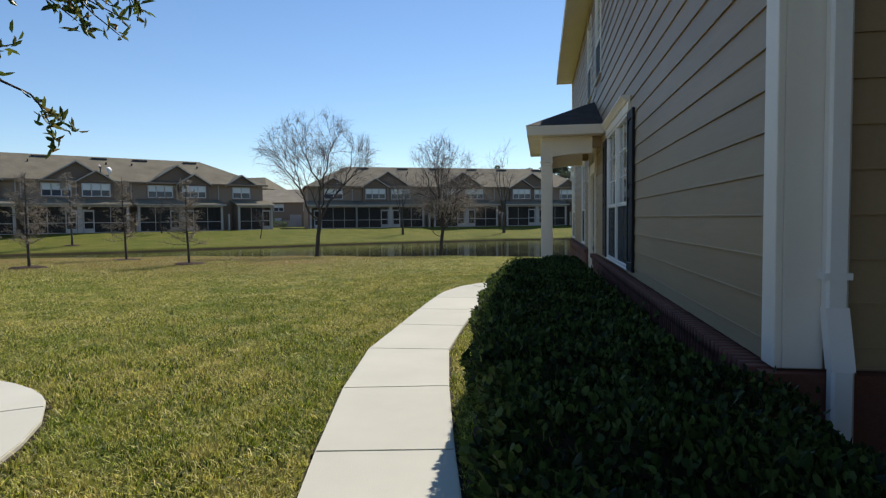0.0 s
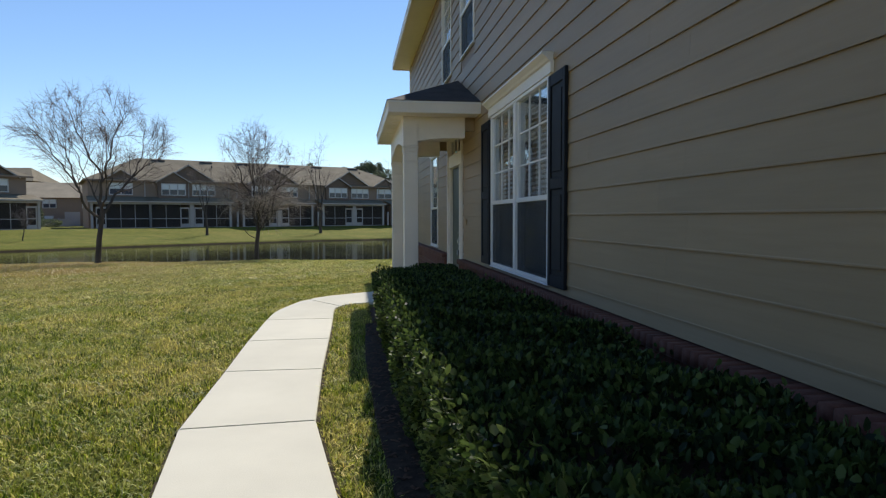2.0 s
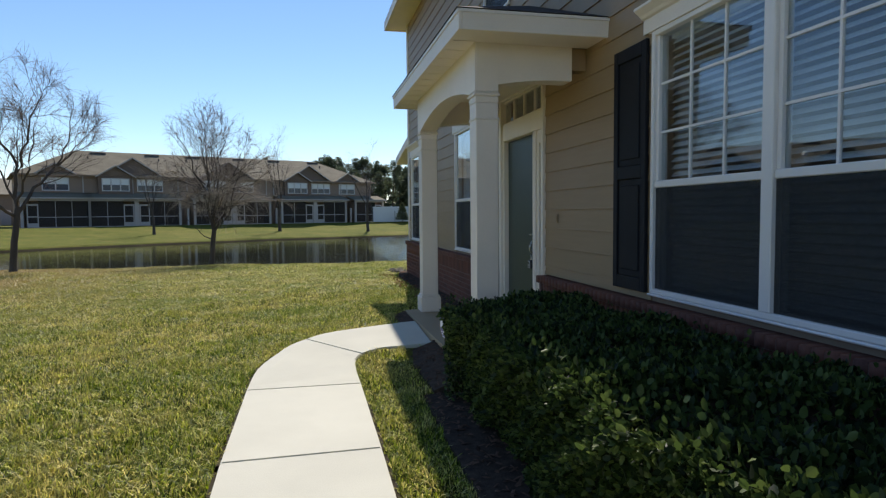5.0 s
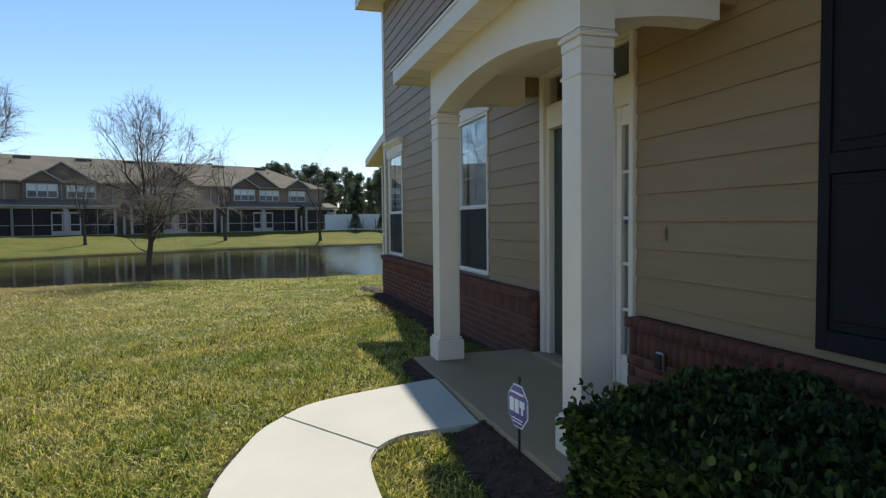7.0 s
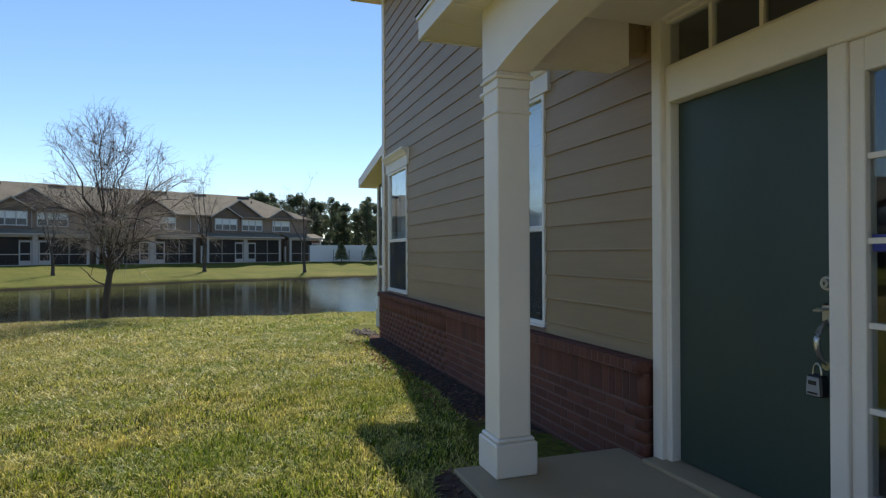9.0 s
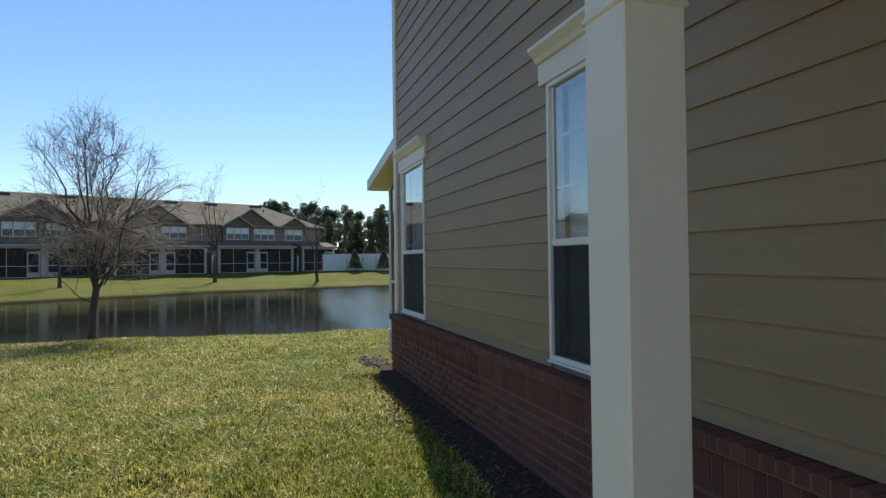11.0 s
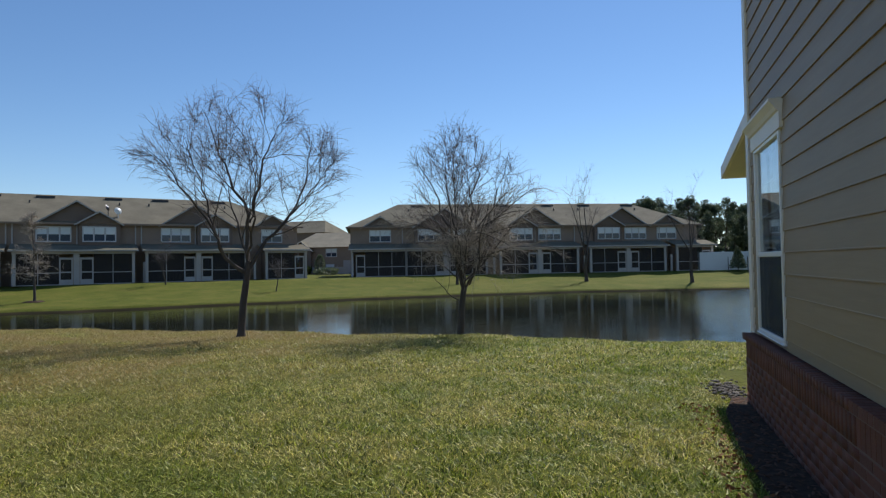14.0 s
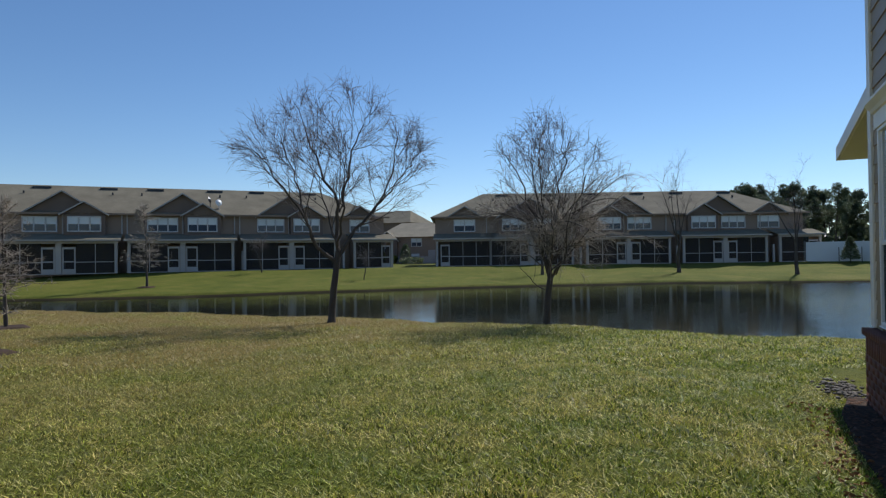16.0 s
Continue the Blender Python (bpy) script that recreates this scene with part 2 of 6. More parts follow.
LANAI_SCREEN = screen_material("porch_screen", (0.022, 0.02, 0.02), 0.42)
BLIND = simple("white_blind", (0.72, 0.72, 0.70), 0.5, stain=0.04, bump=0.02)
INSIDE = simple("dim_room_paint", (0.30, 0.28, 0.24), 0.8, stain=0.08)
LAWN = grass_ground_material()
BLADE = blade_material("grass_blade", (0.036, 0.058, 0.004), (0.372, 0.442, 0.022), (0.80, 0.665, 0.225), 0.715, True, 0.52, 0.3, 0.38, 0.34)
HEDGE_LEAF = blade_material("hedge_leaf", (0.016, 0.030, 0.009), (0.062, 0.100, 0.023), (0.12, 0.16, 0.040), 0.8, rough=0.5, spec=0.28)
OAK_LEAF = blade_material("oak_leaf", (0.04, 0.07, 0.012), (0.14, 0.19, 0.03), (0.26, 0.16, 0.05), 0.85)
PINE_LEAF = blade_material("pine_needles", (0.065, 0.09, 0.05), (0.15, 0.18, 0.095), (0.18, 0.19, 0.11), 0.85)
MULCH = simple("bark_mulch", (0.07, 0.047, 0.034), 0.95, stain=0.5, scale=18, grain=80, bump=1.0, spec=0.1)
CHIP = simple("mulch_chip", (0.12, 0.07, 0.048), 0.95, stain=0.4, scale=20, grain=80, bump=0.6, vary=0.3, spec=0.1)
BARK = simple("grey_bark", (0.085, 0.07, 0.06), 0.95, stain=0.4, scale=6, grain=50, bump=0.9, stretch=(1, 1, 0.25), spec=0.15)
TWIG = simple("twig_bark", (0.22, 0.175, 0.16), 0.9, stain=0.25, scale=5, bump=0.3, spec=0.15)
# Pale bark of the young trees, and sunlight put into the willow's low twigs.
PALE_SUNLIT_TWIG = simple("pale_and_sunlit_twig_bark", (0.36, 0.30, 0.24), 0.9, stain=0.25, scale=5, bump=0.3, spec=0.15)
DRY_LEAF = simple("dry_leaf", (0.30, 0.15, 0.07), 0.85, stain=0.4, scale=25, grain=80, bump=0.3, spec=0.2)
WATER = water_material()
FAR_WALL = simple("beige_far_siding", (0.275, 0.19, 0.135), 0.7, stain=0.08, scale=0.6, bump=0.2)
FAR_GABLE = simple("brown_gable_siding", (0.18, 0.122, 0.09), 0.7, stain=0.1, scale=0.6, bump=0.2)
FAR_TRIM = simple("far_white_trim", (0.42, 0.37, 0.34), 0.6, stain=0.06, scale=0.8, bump=0.05)
FAR_VINYL = simple("far_window_vinyl", (0.58, 0.55, 0.53), 0.5, stain=0.05, scale=0.8, bump=0.03)
FAR_GLASS = simple("far_window_glass", (0.035, 0.05, 0.075), 0.12, stain=0.3, scale=0.8, bump=0.0)
FENCE = simple("white_fence_vinyl", (0.72, 0.71, 0.69), 0.5, stain=0.04, scale=0.5)
METAL = simple("brushed_nickel", (0.5, 0.49, 0.46), 0.3, 1.0, stain=0.1, bump=0.05)
DARK_METAL = simple("dark_metal", (0.05, 0.05, 0.055), 0.4, 0.8, stain=0.2, bump=0.05)
GRAVEL = simple("grey_gravel", (0.16, 0.135, 0.11), 0.95, stain=0.4, scale=20, grain=60, bump=0.6, vary=0.3)
SIGN_BLUE = simple("sign_blue", (0.03, 0.035, 0.22), 0.35, stain=0.05, bump=0.0)
SIGN_WHITE = simple("sign_white", (0.75, 0.75, 0.78), 0.35, stain=0.03, bump=0.0)

LOCK_GREY = simple("lockbox_grey", (0.30, 0.30, 0.33), 0.4, 0.3, stain=0.1, bump=0.05)
LAMP_GLASS = simple("warm_lamp_glass", (0.8, 0.45, 0.18), 0.3, stain=0.03, bump=0.0)
LAMP_GLASS.node_tree.nodes["Principled BSDF"].inputs["Emission Color"].default_value = (1.0, 0.45, 0.14, 1)
LAMP_GLASS.node_tree.nodes["Principled BSDF"].inputs["Emission Strength"].default_value = 0.7


# ---- mesh helpers ----
def box(bm, x0, x1, y0, y1, z0, z1):
    v = [bm.verts.new(p) for p in ((x0, y0, z0), (x1, y0, z0), (x1, y1, z0), (x0, y1, z0), (x0, y0, z1), (x1, y0, z1), (x1, y1, z1), (x0, y1, z1))]
    for f in ((0, 3, 2, 1), (4, 5, 6, 7), (0, 1, 5, 4), (1, 2, 6, 5), (2, 3, 7, 6), (3, 0, 4, 7)):
        bm.faces.new([v[i] for i in f])
    return bm


def slab(bm, pts, z0, z1):
    """A prism over a plan outline."""
    low, high = [bm.verts.new((x, y, z0)) for x, y in pts], [bm.verts.new((x, y, z1)) for x, y in pts]
    bm.faces.new(high)
    bm.faces.new(low[::-1])
    for i in range(len(pts)):
        j = (i + 1) % len(pts)
        bm.faces.new((low[i], low[j], high[j], high[i]))
    bmesh.ops.recalc_face_normals(bm, faces=bm.faces[:])
    return bm


def prism(bm, prof, axis, a, b):
    """A profile of (u, v) drawn out along an axis: x gives (y, z), y gives (x, z)."""
    def at(u, v, w):
        return (w, u, v) if axis == "x" else (u, w, v)
    one, two = [bm.verts.new(at(u, v, a)) for u, v in prof], [bm.verts.new(at(u, v, b)) for u, v in prof]
    bm.faces.new(one)
    bm.faces.new(two[::-1])
    for i in range(len(prof)):
        j = (i + 1) % len(prof)
        bm.faces.new((one[j], one[i], two[i], two[j]))
    bmesh.ops.recalc_face_normals(bm, faces=bm.faces[:])
    return bm


def soften(bm, width=0.006, segments=1):
    bmesh.ops.bevel(bm, geom=bm.edges[:], offset=width, segments=segments, affect='EDGES', clamp_overlap=True)
    return bm


def mesh_of(name, bm, material):
    me = bpy.data.meshes.new(name)
    bm.to_mesh(me)
    bm.free()
    me.materials.append(material)
    return me


def part(name, bm, material=None, parent=None, label=""):
    """Links a bmesh (or a ready mesh) as one object, under a parent."""
    me = mesh_of(name, bm, material) if isinstance(bm, bmesh.types.BMesh) else bm
    ob = new(name, me)
    if parent:
        ob.parent = parent
    if label:
        ob["label"] = label
    return ob


def boxes(*rows):
    bm = bmesh.new()
    for r in rows:
        box(bm, *r)
    return bm


def soft_box(*row, width=0.006):
    return soften(boxes(row), width)


def empty(name, loc=(0, 0, 0), rz=0.0):
    ob = new(name)
    ob.matrix_basis = pose(*loc, 0, 0, rz)
    return ob


def raw_mesh(name, verts, faces, material, smooth=False):
    """A mesh from number arrays; all faces with the same number of corners."""
    verts, faces = np.asarray(verts, np.float32), np.asarray(faces, np.int32)
    me = bpy.data.meshes.new(name)
    n, k = faces.shape
    me.vertices.add(len(verts))
    me.vertices.foreach_set("co", verts.ravel())
    me.loops.add(n * k)
    me.loops.foreach_set("vertex_index", faces.ravel())
    me.polygons.add(n)
    me.polygons.foreach_set("loop_start", np.arange(0, n * k, k, dtype=np.int32))
    if smooth:
        me.polygons.foreach_set("use_smooth", np.ones(n, bool))
    me.update(calc_edges=True)
    me.materials.append(material)
    return me


class Tubes:
    """Gathers tapered branches into arrays."""

    def __init__(self):
        self.v, self.f, self.n = [], [], 0

    def add(self, path, radii, sides):
        path = np.asarray(path, float)
        t = np.gradient(path, axis=0)
        t /= np.linalg.norm(t, axis=1, keepdims=True) + 1e-9
        ref = np.where(np.abs(t[:, 2:3]) > 0.9, [[1.0, 0, 0]], [[0, 0, 1.0]])
        u = np.cross(t, ref)
        u /= np.linalg.norm(u, axis=1, keepdims=True) + 1e-9
        w = np.cross(t, u)
        a = np.arange(sides) * 2 * np.pi / sides
        ring = path[:, None] + np.asarray(radii)[:, None, None] * (np.cos(a)[None, :, None] * u[:, None] + np.sin(a)[None, :, None] * w[:, None])
        m = len(path)
        i, j = np.meshgrid(np.arange(m - 1), np.arange(sides), indexing="ij")
        k = (j + 1) % sides
        q = np.stack([i * sides + j, i * sides + k, (i + 1) * sides + k, (i + 1) * sides + j], -1).reshape(-1, 4) + self.n
        self.v.append(ring.reshape(-1, 3))
        self.f.append(q)
        self.n += m * sides

    def mesh(self, name, material):
        return raw_mesh(name, np.concatenate(self.v), np.concatenate(self.f), material, True)


# ---- ground and water ----
NEAR_SHORE = ((-400, 22), (-60, 22.5), (-40, 24.0), (-30, 25.8), (-20, 27.0), (-12, 27.6), (-6, 27.75), (0, 27.2), (6, 26.6), (60, 25), (400, 25))
FAR_SHORE = ((-400, 22.2), (-62, 22.7), (-50, 27.5), (-39, 32.3), (-31, 37.2), (-25, 43.5), (-16, 51.5), (-5, 58.5), (7, 62.5), (40, 66), (90, 60), (120, 25.2), (400, 25.2))
WATER_Z = -0.9


def shore(x, table):
    a = np.array(table, float)
    return np.interp(x, a[:, 0], a[:, 1]) + 0.25 * np.sin(x * 0.9) * 0.5 + 0.12 * np.sin(x * 2.3 + 1)


def ground_z(x, y):
    """The height of the ground."""
    x, y = np.asarray(x, float), np.asarray(y, float)
    near, far = shore(x, NEAR_SHORE), shore(x, FAR_SHORE)
    fall = np.clip((y - (near - 11)) / 11, 0, 1)
    z1 = -0.185 - 0.40 * fall ** 1.6
    out = np.clip((y - near) / 1.6, 0, 1)
    z1 = z1 - 1.0 * out
    rise = np.clip((y - far) / 17, 0, 1)
    z2 = -0.74 + 1.04 * (0.62 * (1 - (1 - rise) ** 1.3) + 0.38 * rise ** 5)
    edge = np.clip((far - y + 0.3) / 0.9, 0, 1)
    z2 = z2 - 0.9 * edge
    middle = (near + far) / 2
    bump = 0.03 * np.sin(x * 0.31 + 0.5) * np.cos(y * 0.27) + 0.015 * np.sin(x * 0.9 + y * 0.7)
    flat = np.clip(np.hypot(x + 1.5, y - 8) / 16 - 0.55, 0, 1)
    rise_to_porch = 0.13 * np.exp(-((x + 1.5) ** 2 / 1.2 + (y - 11.2) ** 2 / 3.0))
    return np.where(y < middle, z1, z2) + bump * flat + rise_to_porch


def axis_steps(*spans):
    return np.unique(np.concatenate([np.arange(a, b, s) for a, b, s in spans] + [[spans[-1][1]]]))


def build_ground():
    xs = axis_steps((-900, -70, 40), (-70, -30, 1.0), (-30, 4, 0.5), (4, 40, 1.2), (40, 900, 40))
    ys = axis_steps((-900, -10, 40), (-10, 22, 0.6), (22, 30, 0.25), (30, 68, 0.3), (68, 100, 2), (100, 1500, 60))
    gx, gy = np.meshgrid(xs, ys)
    verts = np.stack([gx, gy, ground_z(gx, gy)], -1).reshape(-1, 3)
    n, m = len(xs), len(ys)
    i = (np.arange(m - 1)[:, None] * n + np.arange(n - 1)).ravel()
    ob = part("ground", raw_mesh("ground", verts, np.stack([i, i + 1, i + 1 + n, i + n], -1), LAWN, True))
    tagged(ob, "lawn with green and dry straw patches, sloping to a pond", "lawn", kind="structure")
    w = bmesh.new()
    xs = list(np.linspace(-75, 125, 101))
    pts = [(x, float(shore(x, NEAR_SHORE)) + 0.0) for x in xs] + [(x, float(shore(x, FAR_SHORE)) + 0.6) for x in xs[::-1]]
    w.faces.new([w.verts.new((x, y, WATER_Z)) for x, y in pts])
    bmesh.ops.triangulate(w, faces=w.faces[:])
    tagged(part("water", w, WATER), "dark still pond water with faint ripples", "pond", kind="structure")


build_ground()


# ---- paths ----
WALK_L = [(-0.9, -4.1), (-1.3, -2.7), (-1.72, -1.28), (-2.08, 0.16), (-2.428, 1.69), (-2.714, 3.075), (-2.935, 4.635), (-2.947, 6.174), (-2.972, 7.58), (-2.965, 9.03)]
WALK_R = [(-0.05, -4.0), (-0.5, -2.55), (-0.93, -1.13), (-1.27, 0.30), (-1.574, 1.84), (-1.822, 3.247), (-2.038, 4.68), (-2.063, 6.14), (-2.054, 7.59), (-2.055, 9.01)]
BEND_OUT = [(-2.965, 9.03), (-2.93, 9.7), (-2.77, 10.24), (-2.66, 10.50), (-2.505, 10.70)]
BEND_IN = [(-2.055, 9.01), (-2.06, 9.45), (-2.04, 9.74), (-1.97, 9.90)]
MOUTH_OUT = [(-2.505, 10.70), (-2.332, 10.88), (-1.975, 10.986), (-1.24, 11.05)]
MOUTH_IN = [(-1.97, 9.90), (-1.86, 9.985), (-1.70, 10.03), (-1.24, 10.02)]


def curved(pts, n=4):
    """A smooth line through the points."""
    p = [pts[0]] + pts + [pts[-1]]
    out = []
    for a, b, c, d in zip(p, p[1:], p[2:], p[3:]):
        for k in range(n):
            t = k / n
            out.append(tuple(0.5 * (2 * b[i] + (c[i] - a[i]) * t + (2 * a[i] - 5 * b[i] + 4 * c[i] - d[i]) * t * t + (3 * b[i] - a[i] - 3 * c[i] + d[i]) * t ** 3) for i in (0, 1)))
    return out + [pts[-1]]


BEND_OUT, BEND_IN, MOUTH_OUT, MOUTH_IN = curved(BEND_OUT), curved(BEND_IN), curved(MOUTH_OUT), curved(MOUTH_IN)
SIDE_WALK_A = [(-4.85, 2.29), (-4.957, 2.42), (-5.14, 2.58), (-5.36, 2.722), (-5.66, 2.86), (-5.92, 2.94), (-7.0, 3.2), (-9.0, 3.5), (-9.0, 2.5), (-6.3, 2.1), (-5.6, 1.75)]
SIDE_WALK_B = [(-4.25, -2.0), (-4.2, 0.6), (-4.264, 1.308), (-4.376, 1.585), (-4.606, 1.994), (-4.85, 2.29), (-5.6, 1.75), (-5.2, 0.9), (-5.15, -2.0)]


def shrink(pts, d):
    """An outline pulled in a little towards its middle, for the joint."""
    cx, cy = sum(p[0] for p in pts) / len(pts), sum(p[1] for p in pts) / len(pts)
    return [(x + (cx - x) / max(0.2, math.hypot(cx - x, cy - y)) * d, y + (cy - y) / max(0.2, math.hypot(cx - x, cy - y)) * d) for x, y in pts]


def walk_top(x, y):
    """The path climbs a little to the porch."""
    return -0.14 + 0.13 * min(1.0, max(0.0, (y - 9.3) / 1.25)) * min(1.0, max(0.0, (x + 3.3) / 2.0))


def build_walk(name, outlines, label):
    top = -0.14
    base = bmesh.new()
    for o in outlines:
        slab(base, shrink(o, -0.05), top - 0.16, top - 0.034)
    for v in base.verts:
        v.co.z += walk_top(v.co.x, v.co.y) - top
    base_ob = tagged(part(name, base, SOIL), label, "path", kind="structure")
    for o in outlines:
        b = slab(bmesh.new(), shrink(o, 0.0045), top - 0.12, top)
        bmesh.ops.bevel(b, geom=[e for e in b.edges if all(v.co.z > top - 0.01 for v in e.verts)], offset=0.008, segments=2, affect='EDGES')
        for v in b.verts:
            v.co.z += walk_top(v.co.x, v.co.y) - top
        part("slab", b, CONCRETE, base_ob)


quads = [[WALK_L[i], WALK_R[i], WALK_R[i + 1], WALK_L[i + 1]] for i in range(len(WALK_L) - 1)]
build_walk("pavement", quads + [BEND_OUT[::-1] + BEND_IN, MOUTH_OUT[::-1] + MOUTH_IN], "pale concrete footpath with cut joints, curving to a porch")
build_walk("pavement_side", [SIDE_WALK_A, SIDE_WALK_B], "pale concrete footpath bending away across the lawn")

# ---- the house shell ----
W0, W1, SOUTH, NORTH, TOP = 0.0, 0.16, 1.10, 18.80, 5.85
OPENINGS = {"window_1": (5.74, 8.035, 0.655, 2.53), "door_1": (10.06, 11.56, 0.0, 2.75), "window_2": (12.955, 14.03, 0.655, 2.58),
            "window_3": (17.25, 18.41, 0.655, 2.58), "window_4": (9.15, 10.25, 3.79, 5.45), "window_5": (11.2, 12.25, 3.79, 5.45)}


def free_spans(a, b, z0, z1, margin=0.0, holes=OPENINGS):
    """The stretches of a wall course left by the openings."""
    cuts = sorted((y0 - margin, y1 + margin) for y0, y1, h0, h1 in holes.values() if h0 - margin < z1 - 1e-4 and h1 + margin > z0 + 1e-4)
    spans, at = [], a
    for y0, y1 in cuts:
        if y0 > at:
            spans.append((at, y0))
        at = max(at, y1)
    if at < b:
        spans.append((at, b))
    return spans


levels = sorted({-0.4, TOP} | {z for h in OPENINGS.values() for z in h[2:]})
core = bmesh.new()
for za, zb in zip(levels, levels[1:]):
    for ya, yb in free_spans(SOUTH, NORTH, za, zb):
        box(core, W0, W1, ya, yb, za, zb)
wall_west = tagged(part("wall_west", core, FAR_WALL), "tan lap siding wall over a red brick base, two storeys", "wall", kind="structure")
wall_south = tagged(part("wall_south", boxes((W1, 10.5, SOUTH, SOUTH + 0.16, -0.4, TOP)), FAR_WALL), "tan lap siding end wall in shade", "wall", kind="structure")
tagged(part("wall_north", boxes((W1, 10.5, NORTH - 0.16, NORTH, -0.4, TOP)), SIDING), "tan rear wall of the house", "wall", kind="structure")
tagged(part("wall_east", boxes((10.34, 10.5, SOUTH + 0.16, NORTH - 0.16, -0.4, TOP)), SIDING), "tan far side wall of the house", "wall", kind="structure")
# the wing that closes the corner behind the walker
tagged(part("wall_wing", boxes((0.56, 0.72, -9.0, SOUTH - 0.04, -0.4, TOP), (0.72, 10.5, -9.0, -8.84, -0.4, TOP)), SIDING), "plain tan wall of the house wing", "wall", kind="structure")
tagged(part("roof_wing", boxes((0.05, 10.5, -9.4, SOUTH - 0.46, 5.76, 6.0)), SHINGLE), "dark shingle roof over the house wing", "roof", kind="structure")
tagged(part("floor", boxes((W1, 10.34, SOUTH + 0.16, NORTH - 0.16, -0.2, 0.0)), INSIDE), "dim indoor floor", "floor", kind="structure")
tagged(part("ceiling", boxes((W1, 10.34, SOUTH + 0.16, NORTH - 0.16, 2.95, 3.2)), INSIDE), "dim indoor ceiling", "ceiling", kind="structure")
tagged(part("wall_inner", boxes((3.4, 3.5, SOUTH + 0.16, NORTH - 0.16, 0.0, 2.95), (3.4, 3.5, SOUTH + 0.16, NORTH - 0.16, 3.2, TOP)), INSIDE), "dim indoor partition wall", "wall", kind="structure")


def build_main_roof():
    x0, x1, y0, y1, e, r = -0.52, 11.0, SOUTH - 0.45, NORTH + 0.36, 5.94, 8.6
    bm = bmesh.new()
    c = [bm.verts.new(p) for p in ((x0, y0, e), (x1, y0, e), (x1, y1, e), (x0, y1, e))]
    h = (x1 - x0) / 2
    p, q = bm.verts.new((x0 + h, y0 + h, r)), bm.verts.new((x0 + h, y1 - h, r))
    for f in ((c[0], c[1], p), (c[1], c[2], q, p), (c[2], c[3], q), (c[3], c[0], p, q), (c[3], c[2], c[1], c[0])):
        bm.faces.new(f)
    roof = tagged(part("roof", bm, SHINGLE), "dark shingle hip roof with cream eaves", "roof", kind="structure")
    part("soffit", boxes((x0 + 0.03, W0, y0 + 0.03, y1 - 0.03, 5.76, 5.79), (W0, x1, NORTH, y1 - 0.03, 5.76, 5.79), (W0, x1, y0 + 0.03, SOUTH, 5.76, 5.79)), TRIM, roof)
    part("fascia", boxes((x0, x0 + 0.03, y0, y1, 5.735, 5.935), (x0 + 0.03, x1, y1 - 0.03, y1, 5.735, 5.935), (x0 + 0.03, x1, y0, y0 + 0.03, 5.735, 5.935)), TRIM, roof)


build_main_roof()


def corner_board(name, rows, parent):
    part(name, soften(boxes(*rows), 0.004), TRIM, parent)


corner_board("corner_board", [(-0.034, 0.0, SOUTH - 0.034, SOUTH + 0.12, 0.60, 5.76)], wall_west)
corner_board("corner_board", [(0.0, 0.17, SOUTH - 0.032, SOUTH - 0.002, 0.60, 5.76)], wall_south)
corner_board("corner_board", [(-0.034, 0.0, NORTH - 0.12, NORTH + 0.03, 0.60, 5.76)], wall_west)


